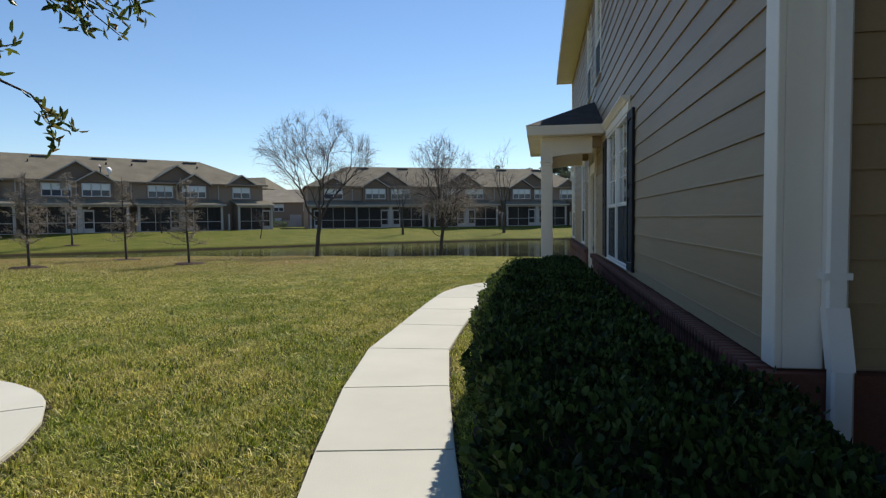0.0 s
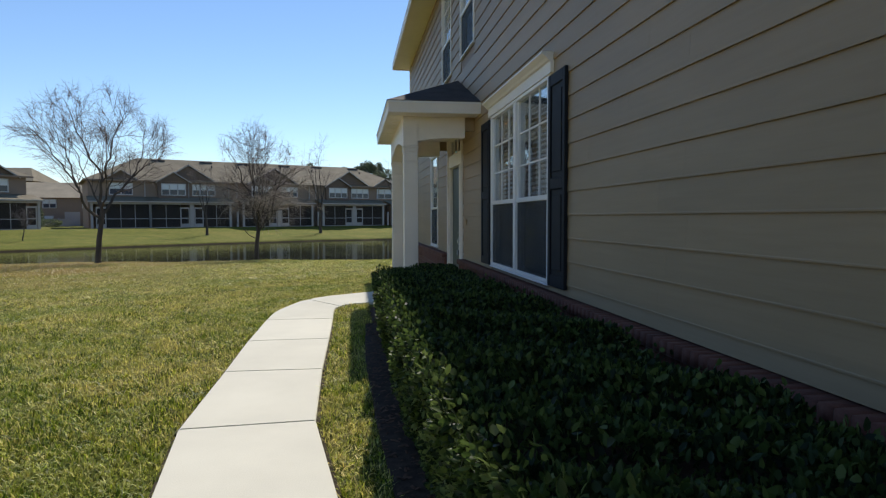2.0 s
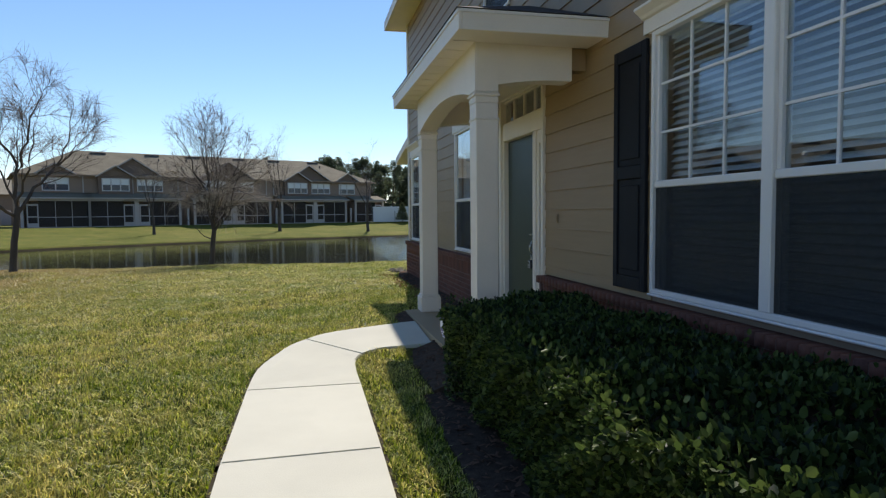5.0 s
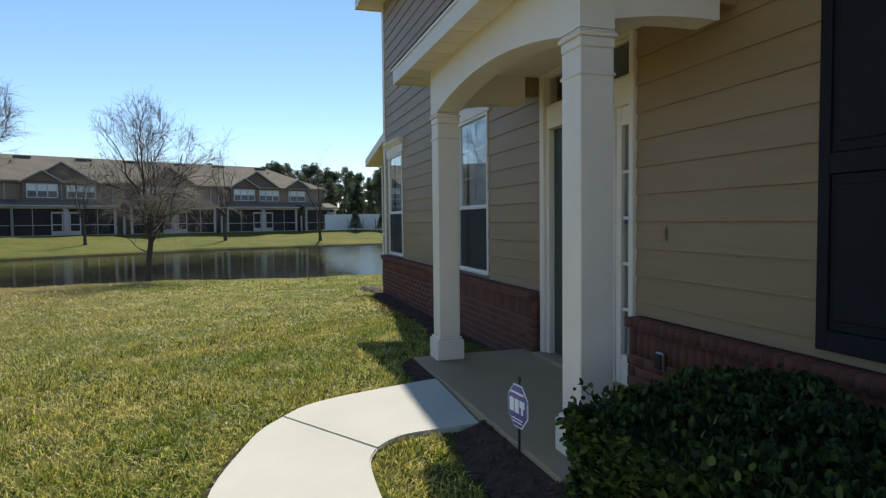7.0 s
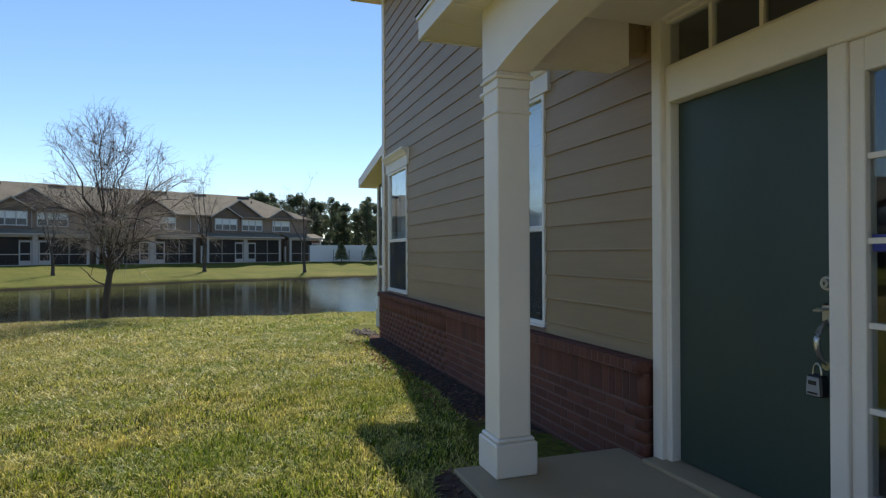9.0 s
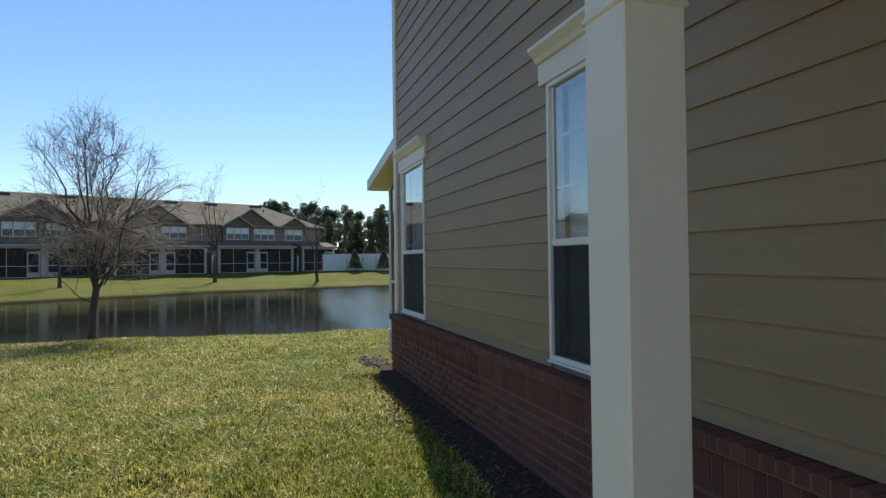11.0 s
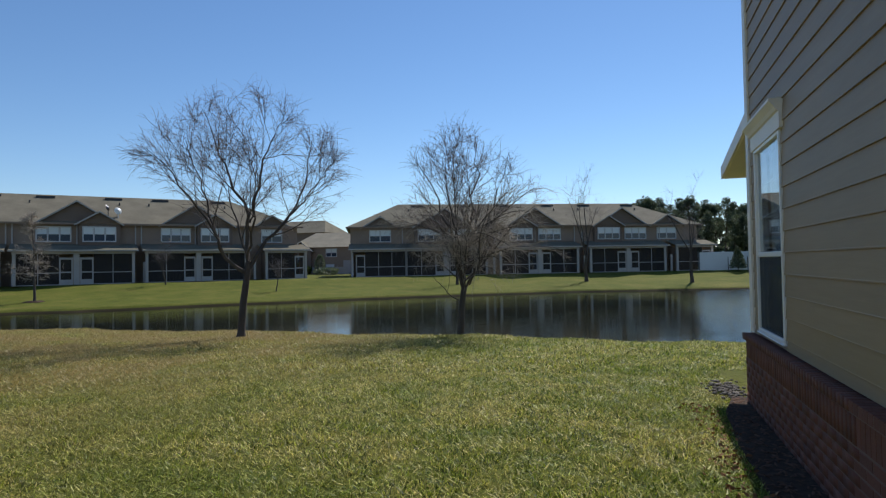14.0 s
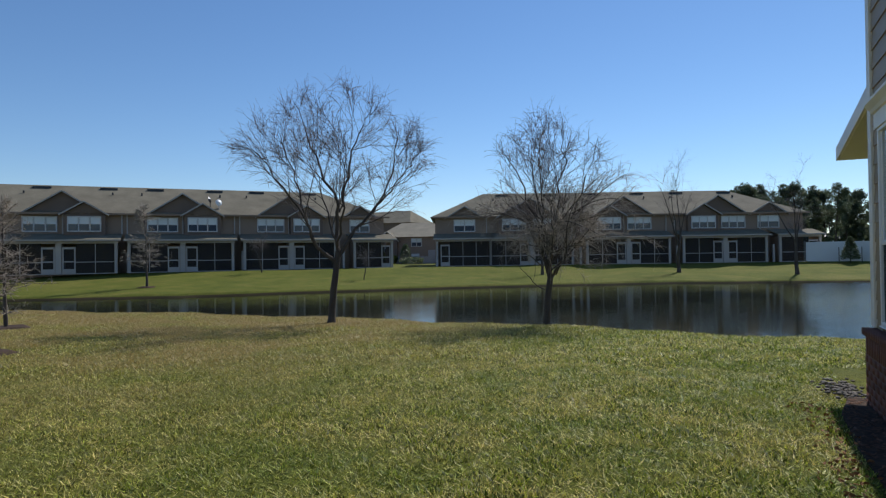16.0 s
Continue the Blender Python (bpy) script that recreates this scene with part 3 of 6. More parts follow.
# ---- windows ----
def window(name, y0, y1, z0, z1, cols, rows, lights=1, crown=True, screens=True, k=1.0, shut=False, bars_within=False):
    """A sash window: vinyl frame, one or two lights, bars in the upper sash or within its glass, mesh over the lower."""
    win = tagged(empty(name, (0, (y0 + y1) / 2, z0)), "white vinyl sash window with barred upper panes and dark screened lower panes", "window", kind="structure")
    oy, oz = (y0 + y1) / 2, z0
    w, h, f = (y1 - y0) / 2, z1 - z0, 0.036
    part("frame", soften(boxes((-0.03, 0.09, -w, -w + f, 0, h), (-0.03, 0.09, w - f, w, 0, h), (-0.028, 0.088, -w + f, w - f, 0, f), (-0.028, 0.088, -w + f, w - f, h - f, h)), 0.005), VINYL, win)
    part("window_sill", soft_box(-0.045, 0.0, -w - 0.01, w + 0.01, -0.018, -0.002), VINYL, win)
    spans = [(-w + f, w - f)]
    if lights == 2:
        spans = [(-w + f, -0.042), (0.042, w - f)]
        part("mullion", soft_box(-0.034, 0.092, -0.042, 0.042, f, h - f), VINYL, win)
    mid = h * 0.42
    for a, b in spans:
        part("meeting_rail", soft_box(-0.018, 0.06, a, b, mid - 0.025, mid + 0.025), VINYL, win)
        part("sash", soften(boxes((-0.006, 0.05, a, a + 0.03, mid + 0.025, h - f), (-0.006, 0.05, b - 0.03, b, mid + 0.025, h - f)), 0.003), VINYL, win)
        up = part("pane", boxes(((0.002, 0.007) if bars_within else (0.020, 0.025)) + (a + 0.03, b - 0.03, mid + 0.025, h - f)), GLASS, win)
        low = part("pane", boxes((0.034, 0.040, a, b, f, mid - 0.025)), GLASS, win)
        up.visible_shadow = low.visible_shadow = False
        for i in range(1, cols):
            y = a + 0.03 + (b - a - 0.06) * i / cols
            part("glazing_bar", boxes((0.012, 0.030, y - 0.008, y + 0.008, mid + 0.025, h - f)), VINYL, win)
        for i in range(1, rows):
            z = mid + 0.025 + (h - f - mid - 0.025) * i / rows
            part("glazing_bar", boxes((0.010, 0.032, a + 0.03, b - 0.03, z - 0.008, z + 0.008)), VINYL, win)
        if screens:
            part("insect_screen", boxes((-0.004, -0.001, a, b, f, mid - 0.025)), SCREEN, win)
    if crown:
        prof = [(0.0, h), (-0.04, h), (-0.04, h + 0.15 * k), (-0.06, h + 0.16 * k), (-0.075, h + 0.19 * k), (-0.12, h + 0.24 * k), (-0.12, h + 0.265 * k), (0.0, h + 0.265 * k)]
        part("crown_moulding", prism(bmesh.new(), prof, "y", -w - 0.09, w + 0.09), TRIM, win)
    # blind
    blind = tagged(empty("window_blind", (0.12, oy, oz)), "white horizontal slat blind hanging behind the window glass", "blind")
    pitch = 0.034 if shut else 0.052
    n = int((h - 0.1) / pitch)
    sl = bmesh.new()
    prism(sl, [(-0.02, -0.017), (0.0, 0.002), (0.02, 0.017), (0.02, 0.0195), (0.0, 0.0045), (-0.02, -0.0145)], "y", -w + 0.06, w - 0.06)
    me = mesh_of("slat", sl, BLIND)
    for i in range(n):
        s = part("slat", me, BLIND, blind)
        s.location = (0, 0, h - 0.08 - i * pitch)
        if shut:
            s.rotation_euler = (0, radians(-42), 0)
    part("head_rail", boxes((-0.02, 0.025, -w + 0.055, w - 0.055, h - 0.055, h - 0.015)), BLIND, blind)
    return win


o = OPENINGS
window("window_1", *o["window_1"], 3, 3, 2, k=0.68)
window("window_2", *o["window_2"], 2, 3, shut=True, bars_within=True)
window("window_3", *o["window_3"], 2, 3, shut=True, bars_within=True)
window("window_4", *o["window_4"], 2, 3, crown=False)
window("window_5", *o["window_5"], 2, 3, crown=False)


def shutter(y0, y1, z0, z1):
    sh = tagged(empty("window_shutter", (0, (y0 + y1) / 2, z0)), "black painted wooden shutter with two raised panels, fixed beside a window", "shutter", "shutters by the window")
    w, h, m = (y1 - y0) / 2, z1 - z0, (z1 - z0) * 0.46
    for n, r in (("stile", (-0.045, -0.014, -w, -w + 0.06, 0, h)), ("stile", (-0.045, -0.014, w - 0.06, w, 0, h)), ("rail", (-0.044, -0.014, -w + 0.06, w - 0.06, 0, 0.1)),
                 ("rail", (-0.044, -0.014, -w + 0.06, w - 0.06, m, m + 0.1)), ("rail", (-0.044, -0.014, -w + 0.06, w - 0.06, h - 0.1, h))):
        part(n, soft_box(*r, width=0.004), SHUTTER, sh)
    for a, b in ((0.1, m), (m + 0.1, h - 0.1)):
        p = boxes((-0.03, -0.014, -w + 0.06, w - 0.06, a, b), (-0.04, -0.03, -w + 0.1, w - 0.1, a + 0.05, b - 0.05))
        part("panel", soften(p, 0.006), SHUTTER, sh)


shutter(5.27, 5.70, 0.65, 2.50)
shutter(8.08, 8.55, 0.65, 2.50)


# ---- front door ----
def build_door():
    d = tagged(empty("door_1", (0, 0, 0)), "closed dark green front door in a cream frame with sidelight and transom", "front door", kind="structure")
    y0, y1, leaf0, leaf1 = 10.06, 11.56, 10.42, 11.43
    part("casing", soften(boxes((-0.045, 0.1, y1 - 0.085, y1, 0.0, 2.75), (-0.045, 0.1, y0, y0 + 0.055, 0.0, 2.75), (-0.043, 0.098, y0 + 0.055, y1 - 0.085, 2.64, 2.75)), 0.006), TRIM, d)
    part("inner_jamb", soften(boxes((-0.012, 0.14, leaf1, y1 - 0.085, 0.02, 2.36), (-0.02, 0.14, leaf0 - 0.085, leaf0, 0.02, 2.14)), 0.005), TRIM, d)
    part("door_head", soften(boxes((-0.03, 0.14, y0 + 0.055, leaf1, 2.14, 2.35)), 0.006), TRIM, d)
    part("threshold", soft_box(-0.14, 0.16, y0 + 0.02, y1 - 0.02, 0.0, 0.028), PORCH_CONCRETE, d)
    leaf = part("door_leaf", soft_box(0.045, 0.09, leaf0 + 0.004, leaf1 - 0.004, 0.034, 2.136, width=0.004), DOOR_PAINT, d, "flat dark green door leaf")
    # transom
    a, b = y0 + 0.055, y1 - 0.085
    p = part("pane", boxes((0.03, 0.036, a, b, 2.35, 2.64)), GLASS, d)
    p.visible_shadow = False
    for i in range(1, 4):
        y = a + (b - a) * i / 4
        part("glazing_bar", boxes((0.015, 0.05, y - 0.012, y + 0.012, 2.35, 2.64)), TRIM, d)
    part("transom_rail", soften(boxes((0.0, 0.06, a, b, 2.35, 2.372), (0.0, 0.06, a, b, 2.622, 2.64)), 0.003), TRIM, d)
    # sidelight
    a, b = y0 + 0.055, leaf0 - 0.085
    part("sidelight_frame", soften(boxes((0.0, 0.07, a, a + 0.022, 0.03, 2.14), (0.0, 0.07, b - 0.065, b, 0.03, 2.14), (0.002, 0.068, a + 0.022, b - 0.065, 0.03, 0.26), (0.002, 0.068, a + 0.022, b - 0.065, 2.0, 2.14)), 0.004), TRIM, d)
    p = part("pane", boxes((0.03, 0.036, a + 0.022, b - 0.065, 0.26, 2.0)), GLASS, d)
    p.visible_shadow = False
    for i in range(1, 5):
        z = 0.26 + 1.74 * i / 5
        part("glazing_bar", boxes((0.016, 0.05, a + 0.022, b - 0.065, z - 0.012, z + 0.012)), TRIM, d)
    part("sticker", boxes((0.026, 0.029, a + 0.03, b - 0.075, 1.26, 1.33)), SIGN_BLUE, d, "small blue window sticker")
    # handle set: deadbolt, thumb latch, bowed grip and its lower mount
    hy = leaf0 + 0.05

    def disc(bm, z, r, x0, x1, taper=0.85):
        bmesh.ops.create_cone(bm, cap_ends=True, segments=22, radius1=r, radius2=r * taper, depth=x0 - x1, matrix=pose((x0 + x1) / 2, hy, z, 0, -90, 0))
        return bm
    bolt = part("deadbolt", disc(disc(bmesh.new(), 1.12, 0.036, 0.046, 0.030), 1.12, 0.022, 0.030, 0.016, 0.9), METAL, leaf, "nickel deadbolt")
    part("keyhole", boxes((0.0135, 0.016, hy - 0.003, hy + 0.003, 1.112, 1.128)), DARK_METAL, bolt)
    part("latch_plate", soften(boxes((0.032, 0.046, hy - 0.028, hy + 0.028, 0.945, 1.03)), 0.008, 2), METAL, leaf, "nickel latch plate")
    part("thumb_lever", soften(boxes((-0.015, 0.032, hy - 0.016, hy + 0.016, 1.002, 1.012), (-0.032, -0.015, hy - 0.018, hy + 0.018, 0.996, 1.008)), 0.003), METAL, leaf)
    grip = Tubes()
    u = np.linspace(0, 1, 15)
    grip.add(np.stack([0.036 - 0.066 * np.sin(u * np.pi) ** 0.7, hy + 0 * u, 0.955 - 0.195 * u], -1), 0.008 + 0.005 * np.sin(u * np.pi), 10)
    part("grip", grip.mesh("grip", METAL), METAL, leaf, "bowed nickel door grip")
    part("lower_mount", disc(bmesh.new(), 0.757, 0.024, 0.046, 0.024), METAL, leaf)
    lock = tagged(empty("key_lockbox", (-0.02, hy + 0.012, 0.672)), "grey metal key lockbox hanging from the door grip", "lockbox")
    body = soft_box(-0.016, 0.034, -0.04, 0.04, -0.05, 0.046, width=0.008)
    for v in body.verts:
        v.co.y *= 1.0 - 1.6 * (v.co.z + 0.05)
    part("body", body, DARK_METAL, lock)
    cover = soft_box(-0.022, -0.016, -0.034, 0.034, -0.044, 0.038, width=0.003)
    for v in cover.verts:
        v.co.y *= 1.0 - 1.6 * (v.co.z + 0.05)
    part("cover", cover, LOCK_GREY, lock)
    part("dial_window", soft_box(-0.0245, -0.022, -0.02, 0.02, 0.004, 0.022, width=0.001), DARK_METAL, lock)
    part("label_bar", boxes((-0.0235, -0.022, -0.024, 0.024, -0.036, -0.028)), DARK_METAL, lock)
    ring = Tubes()
    a = np.linspace(0, np.pi, 13)
    ring.add(np.stack([0.008 + 0 * a, 0.02 * np.cos(a), 0.044 + 0.052 * np.sin(a)], -1), 0.0045 + 0 * a, 8)
    part("shackle", ring.mesh("shackle", METAL), METAL, lock)


build_door()


def hall_lamp():
    lamp = tagged(empty("ceiling_lamp", (0.85, 11.05, 2.95)), "small flush ceiling lamp with warm glowing glass in the hall", "ceiling lamp")
    for name, r0, r1, z, d, mat in (("ceiling_plate", 0.12, 0.12, -0.0125, 0.023, METAL), ("glass_shade", 0.07, 0.11, -0.055, 0.06, LAMP_GLASS)):
        b = bmesh.new()
        bmesh.ops.create_cone(b, cap_ends=True, segments=24, radius1=r0, radius2=r1, depth=d, matrix=pose(0, 0, z))
        part(name, b, mat, lamp)


hall_lamp()


# ---- porch ----
CX, CN, CF = -0.945, 9.17, 11.70
porch_floor = tagged(part("porch_floor", soft_box(-1.235, -0.001, 8.93, 11.83, -0.2, 0.0, width=0.006), PORCH_CONCRETE), "smooth grey concrete porch slab", "porch floor", kind="structure")


def column(y):
    c = tagged(empty("porch_column", (CX, y, 0)), "square cream painted porch column with moulded base and neck", "column", "porch columns")
    part("base", soften(boxes((-0.13, 0.13, -0.13, 0.13, 0.0, 0.19)), 0.008), TRIM, c)
    part("base_moulding", soften(boxes((-0.118, 0.118, -0.118, 0.118, 0.19, 0.215)), 0.010), TRIM, c)
    part("shaft", soften(boxes((-0.10, 0.10, -0.10, 0.10, 0.215, 2.19)), 0.006), TRIM, c)
    part("neck_ring", soften(boxes((-0.109, 0.109, -0.109, 0.109, 2.045, 2.065)), 0.006), TRIM, c)
    part("capital", soften(boxes((-0.104, 0.104, -0.104, 0.104, 2.19, 2.245), (-0.117, 0.117, -0.117, 0.117, 2.245, 2.268), (-0.106, 0.106, -0.106, 0.106, 2.268, 2.285)), 0.006), TRIM, c)


column(CN)
column(CF)


def build_porch_roof():
    x0, y0, y1 = -1.28, 8.71, 12.37
    bm = bmesh.new()
    a, b, c, d, p = (bm.verts.new(v) for v in ((x0 - 0.02, y0 - 0.02, 2.845), (x0 - 0.02, y1 + 0.02, 2.845), (-0.001, y1 + 0.02, 2.845), (-0.001, y0 - 0.02, 2.845), (-0.001, (y0 + y1) / 2, 3.54)))
    for f in ((a, b, p), (d, a, p), (b, c, p), (d, c, b, a), (p, c, d)):
        bm.faces.new(f)
    bmesh.ops.recalc_face_normals(bm, faces=bm.faces[:])
    roof = tagged(part("porch_roof", bm, SHINGLE), "small dark shingle hip roof over a porch with cream eaves", "porch roof", kind="structure")
    part("fascia", soften(boxes((x0, x0 + 0.03, y0, y1, 2.68, 2.84), (x0 + 0.03, -0.001, y0, y0 + 0.03, 2.68, 2.84), (x0 + 0.03, -0.001, y1 - 0.03, y1, 2.68, 2.84)), 0.004), TRIM, roof)
    part("drip_edge", boxes((x0 - 0.012, x0, y0 - 0.012, y1 + 0.012, 2.815, 2.838), (x0, -0.001, y0 - 0.012, y0, 2.815, 2.838)), VINYL, roof)
    part("soffit", boxes((x0 + 0.03, -1.03, y0 + 0.03, y1 - 0.03, 2.69, 2.71), (-1.03, -0.001, y0 + 0.03, CN - 0.08, 2.69, 2.71), (-1.03, -0.001, CF + 0.08, y1 - 0.03, 2.69, 2.71)), TRIM, roof)
    for k in range(1, 12):
        yy = y0 + 0.03 + (y1 - y0 - 0.06) * k / 12
        part("soffit_joint", boxes((x0 + 0.035, CX - 0.106, yy - 0.004, yy + 0.004, 2.684, 2.6895)), TRIM, roof)
    part("porch_ceiling", boxes((CX + 0.1, -0.001, CN + 0.1, CF - 0.1, 2.655, 2.675)), TRIM, roof)

    def arch(u0, u1, spring, crown, top, flat=0.0):
        n = 18
        pts = [(u0, top), (u0, spring)]
        for i in range(1, n):
            t = i / n
            pts.append((u0 + (u1 - u0) * t, spring + (crown - spring) * (1 - (2 * t - 1) ** 2)))
        return pts + [(u1, spring), (u1, top)]
    for e, (u0, u1) in enumerate(((CN + 0.10, CF - 0.10),)):
        fr = bmesh.new()
        prism(fr, arch(u0, u1, 2.287, 2.425, 2.70), "x", CX - 0.105, CX + 0.10)
        box(fr, CX - 0.105, CX + 0.10, CN - 0.105, CN + 0.10, 2.287, 2.70)
        box(fr, CX - 0.105, CX + 0.10, CF - 0.10, CF + 0.105, 2.287, 2.70)
        part("arched_beam", fr, TRIM, roof, "cream arched beam between columns")
    for yy in (CN, CF):
        u0, u1 = CX + 0.10, -0.165
        prof = [(u0, 2.69), (u0, 2.345)] + [(u0 + (u1 - u0) * t / 14, 2.345 + 0.02 * (1 - (2 * t / 14 - 1) ** 2) + 0.05 * t / 14) for t in range(1, 14)] + [(u1, 2.40), (u1, 2.69)]
        part("side_beam", prism(bmesh.new(), prof, "y", yy - 0.09, yy + 0.09), TRIM, roof)
        part("wall_plate", boxes((u1, -0.018, yy - 0.06, yy + 0.06, 2.50, 2.69)), SIDING, roof)


build_porch_roof()


# ---- screened porch behind the house ----
def build_lanai():
    la = tagged(empty("screened_porch", (0.40, NORTH, 0)), "screened rear porch with white frame and sloping roof", "screened porch")
    rf = bmesh.new()
    prism(rf, [(0.02, 3.12), (2.55, 2.70), (2.55, 2.86), (0.02, 3.28)], "x", -0.33, 6.0)
    part("roof", rf, SHINGLE, la)
    part("fascia", prism(bmesh.new(), [(0.03, 3.08), (2.57, 2.66), (2.57, 2.84), (0.03, 3.26)], "x", -0.36, -0.331), TRIM, la)
    part("soffit", prism(bmesh.new(), [(0.03, 3.07), (2.54, 2.655), (2.54, 2.675), (0.03, 3.09)], "x", -0.33, 0.1), TRIM, la)
    for yy in (0.05, 1.2, 2.3):
        part("post", soft_box(0.0, 0.07, yy, yy + 0.07, 0.0, 2.72), VINYL, la)
    part("rail", soft_box(0.01, 0.06, 0.12, 2.3, 0.95, 1.0), VINYL, la)
    part("screen", boxes((0.03, 0.034, 0.12, 2.3, 0.1, 2.72)), LANAI_SCREEN, la)
    part("curb", soft_box(-0.02, 0.1, 0.04, 2.4, -0.4, 0.1), CONCRETE, la)
    part("back_wall", boxes((0.8, 0.9, 0.1, 2.3, -0.4, 2.7)), FAR_GABLE, la)


build_lanai()


def downspout():
    d = tagged(empty("downspout", (0.195, SOUTH, 0)), "white metal rain downspout with a kinked foot at the house corner", "downspout")
    part("pipe", soften(boxes((-0.045, 0.045, -0.10, -0.035, 0.86, 5.74)), 0.012), VINYL, d)
    e = bmesh.new()
    prism(e, [(-0.10, 0.88), (-0.035, 0.88), (-0.10, 0.62), (-0.165, 0.62)], "x", -0.046, 0.046)
    part("elbow", e, VINYL, d)
    part("foot", soften(boxes((-0.045, 0.045, -0.165, -0.10, -0.2, 0.63)), 0.012), VINYL, d)
    part("strap", boxes((-0.055, 0.055, -0.104, -0.034, 1.0, 1.03)), VINYL, d)


downspout()
ol = tagged(empty("outlet_cover", (-0.016, 9.74, 1.19)), "small tan outlet cover on the siding", "outlet cover")
part("plate", soft_box(-0.008, 0.0, -0.022, 0.022, -0.045, 0.045, width=0.003), SIDING, ol)
part("flap", soft_box(-0.014, -0.008, -0.014, 0.014, -0.03, 0.03, width=0.004), SIDING, ol)


ob_box = tagged(empty("outlet_box", (-0.096, 9.643, 0.348)), "grey weatherproof outlet box on the brick base", "outlet box")
part("back_box", soft_box(-0.03, 0.0, -0.04, 0.04, -0.06, 0.06, width=0.006), METAL, ob_box)
part("lid", soft_box(-0.045, -0.03, -0.035, 0.035, -0.055, 0.055, width=0.006), DARK_METAL, ob_box)


# ---- yard sign ----
def yard_sign():
    s = tagged(empty("yard_sign", (-1.27, 9.36, -0.31), -84), "blue octagonal security sign with white lettering shapes on a metal stake", "sign")
    pts = [(0.125 * math.cos(math.pi / 8 + k * math.pi / 4) * 0.92, 0.125 * math.sin(math.pi / 8 + k * math.pi / 4) * 1.05 + 0.56) for k in range(8)]
    def plate(scale, y0, y1):
        b = bmesh.new()
        q = [(x * scale, 0.56 + (z - 0.56) * scale) for x, z in pts]
        prism(b, q, "y", y0, y1)
        return b
    part("stake", boxes((-0.008, 0.008, 0.0, 0.008, -0.1, 0.7)), DARK_METAL, s)
    part("border", plate(1.0, -0.006, 0.0), SIGN_WHITE, s)
    part("face", plate(0.93, -0.009, -0.006), SIGN_BLUE, s)
    for w, z0, z1 in ((0.07, 0.628, 0.640), (0.06, 0.482, 0.490), (0.05, 0.465, 0.472)):
        part("band", boxes((-w, w, -0.0105, -0.009, z0, z1)), SIGN_WHITE, s)
    lg = boxes((-0.08, -0.035, -0.0114, -0.009, 0.522, 0.60), (-0.025, 0.02, -0.0112, -0.009, 0.522, 0.60), (0.03, 0.08, -0.0114, -0.009, 0.56, 0.60), (0.046, 0.064, -0.0116, -0.009, 0.522, 0.56))
    part("logo", lg, SIGN_WHITE, s)
    part("cap", soften(boxes((-0.012, 0.012, -0.004, 0.012, 0.70, 0.725)), 0.004), DARK_METAL, s)


yard_sign()


# ---- hedge and beds ----
def hedge_left(y):
    return np.interp(y, [-0.9, -0.5, 0.9, 2.6, 4.3, 8.6], [-1.02, -1.14, -1.34, -1.49, -1.54, -1.47])


HEDGE_Y0, HEDGE_Y1 = -0.9, 8.42


def hedge_right(y):
    """The back of the hedge: near the wall, and past the corner of the house at its end."""
    return np.interp(y, [0.72, 1.05, 3.0, 8.6], [0.0, -0.34, -0.42, -0.42])


def hedge_top(y):
    return np.interp(y, [0, 5.0, 8.6], [0.68, 0.65, 0.56])


def hedge_fall(x, y):
    """The free end of the hedge sags towards the house corner."""
    return 0.12 * np.clip((x + 0.75) / 0.65, 0, 1) * np.clip((1.5 - y) / 0.9, 0, 1)


def leaves(rng, at, normal, length, width):
    """Folded oval leaves with six corners."""
    n = len(at)
    d = normal + rng.normal(0, 0.75, (n, 3))
    d[:, 2] += 0.25
    d /= np.linalg.norm(d, axis=1, keepdims=True)
    side = np.cross(d, rng.normal(0, 1, (n, 3)))
    side /= np.linalg.norm(side, axis=1, keepdims=True)
    up = np.cross(side, d)
    ln, wd = (length * rng.uniform(0.6, 1.25, (n, 1))), (width * rng.uniform(0.7, 1.2, (n, 1)))
    a, b = at + d * ln * 0.30, at + d * ln * 0.72
    v = np.stack([at, a + side * wd + up * ln * 0.08, b + side * wd * 0.85 + up * ln * 0.04, at + d * ln - up * ln * 0.08, b - side * wd * 0.85 + up * ln * 0.04, a - side * wd + up * ln * 0.08], 1)
    i = np.arange(n)[:, None] * 6
    f = np.concatenate([i + [0, 1, 2, 3], i + [0, 3, 4, 5]])
    return v.reshape(-1, 3), f


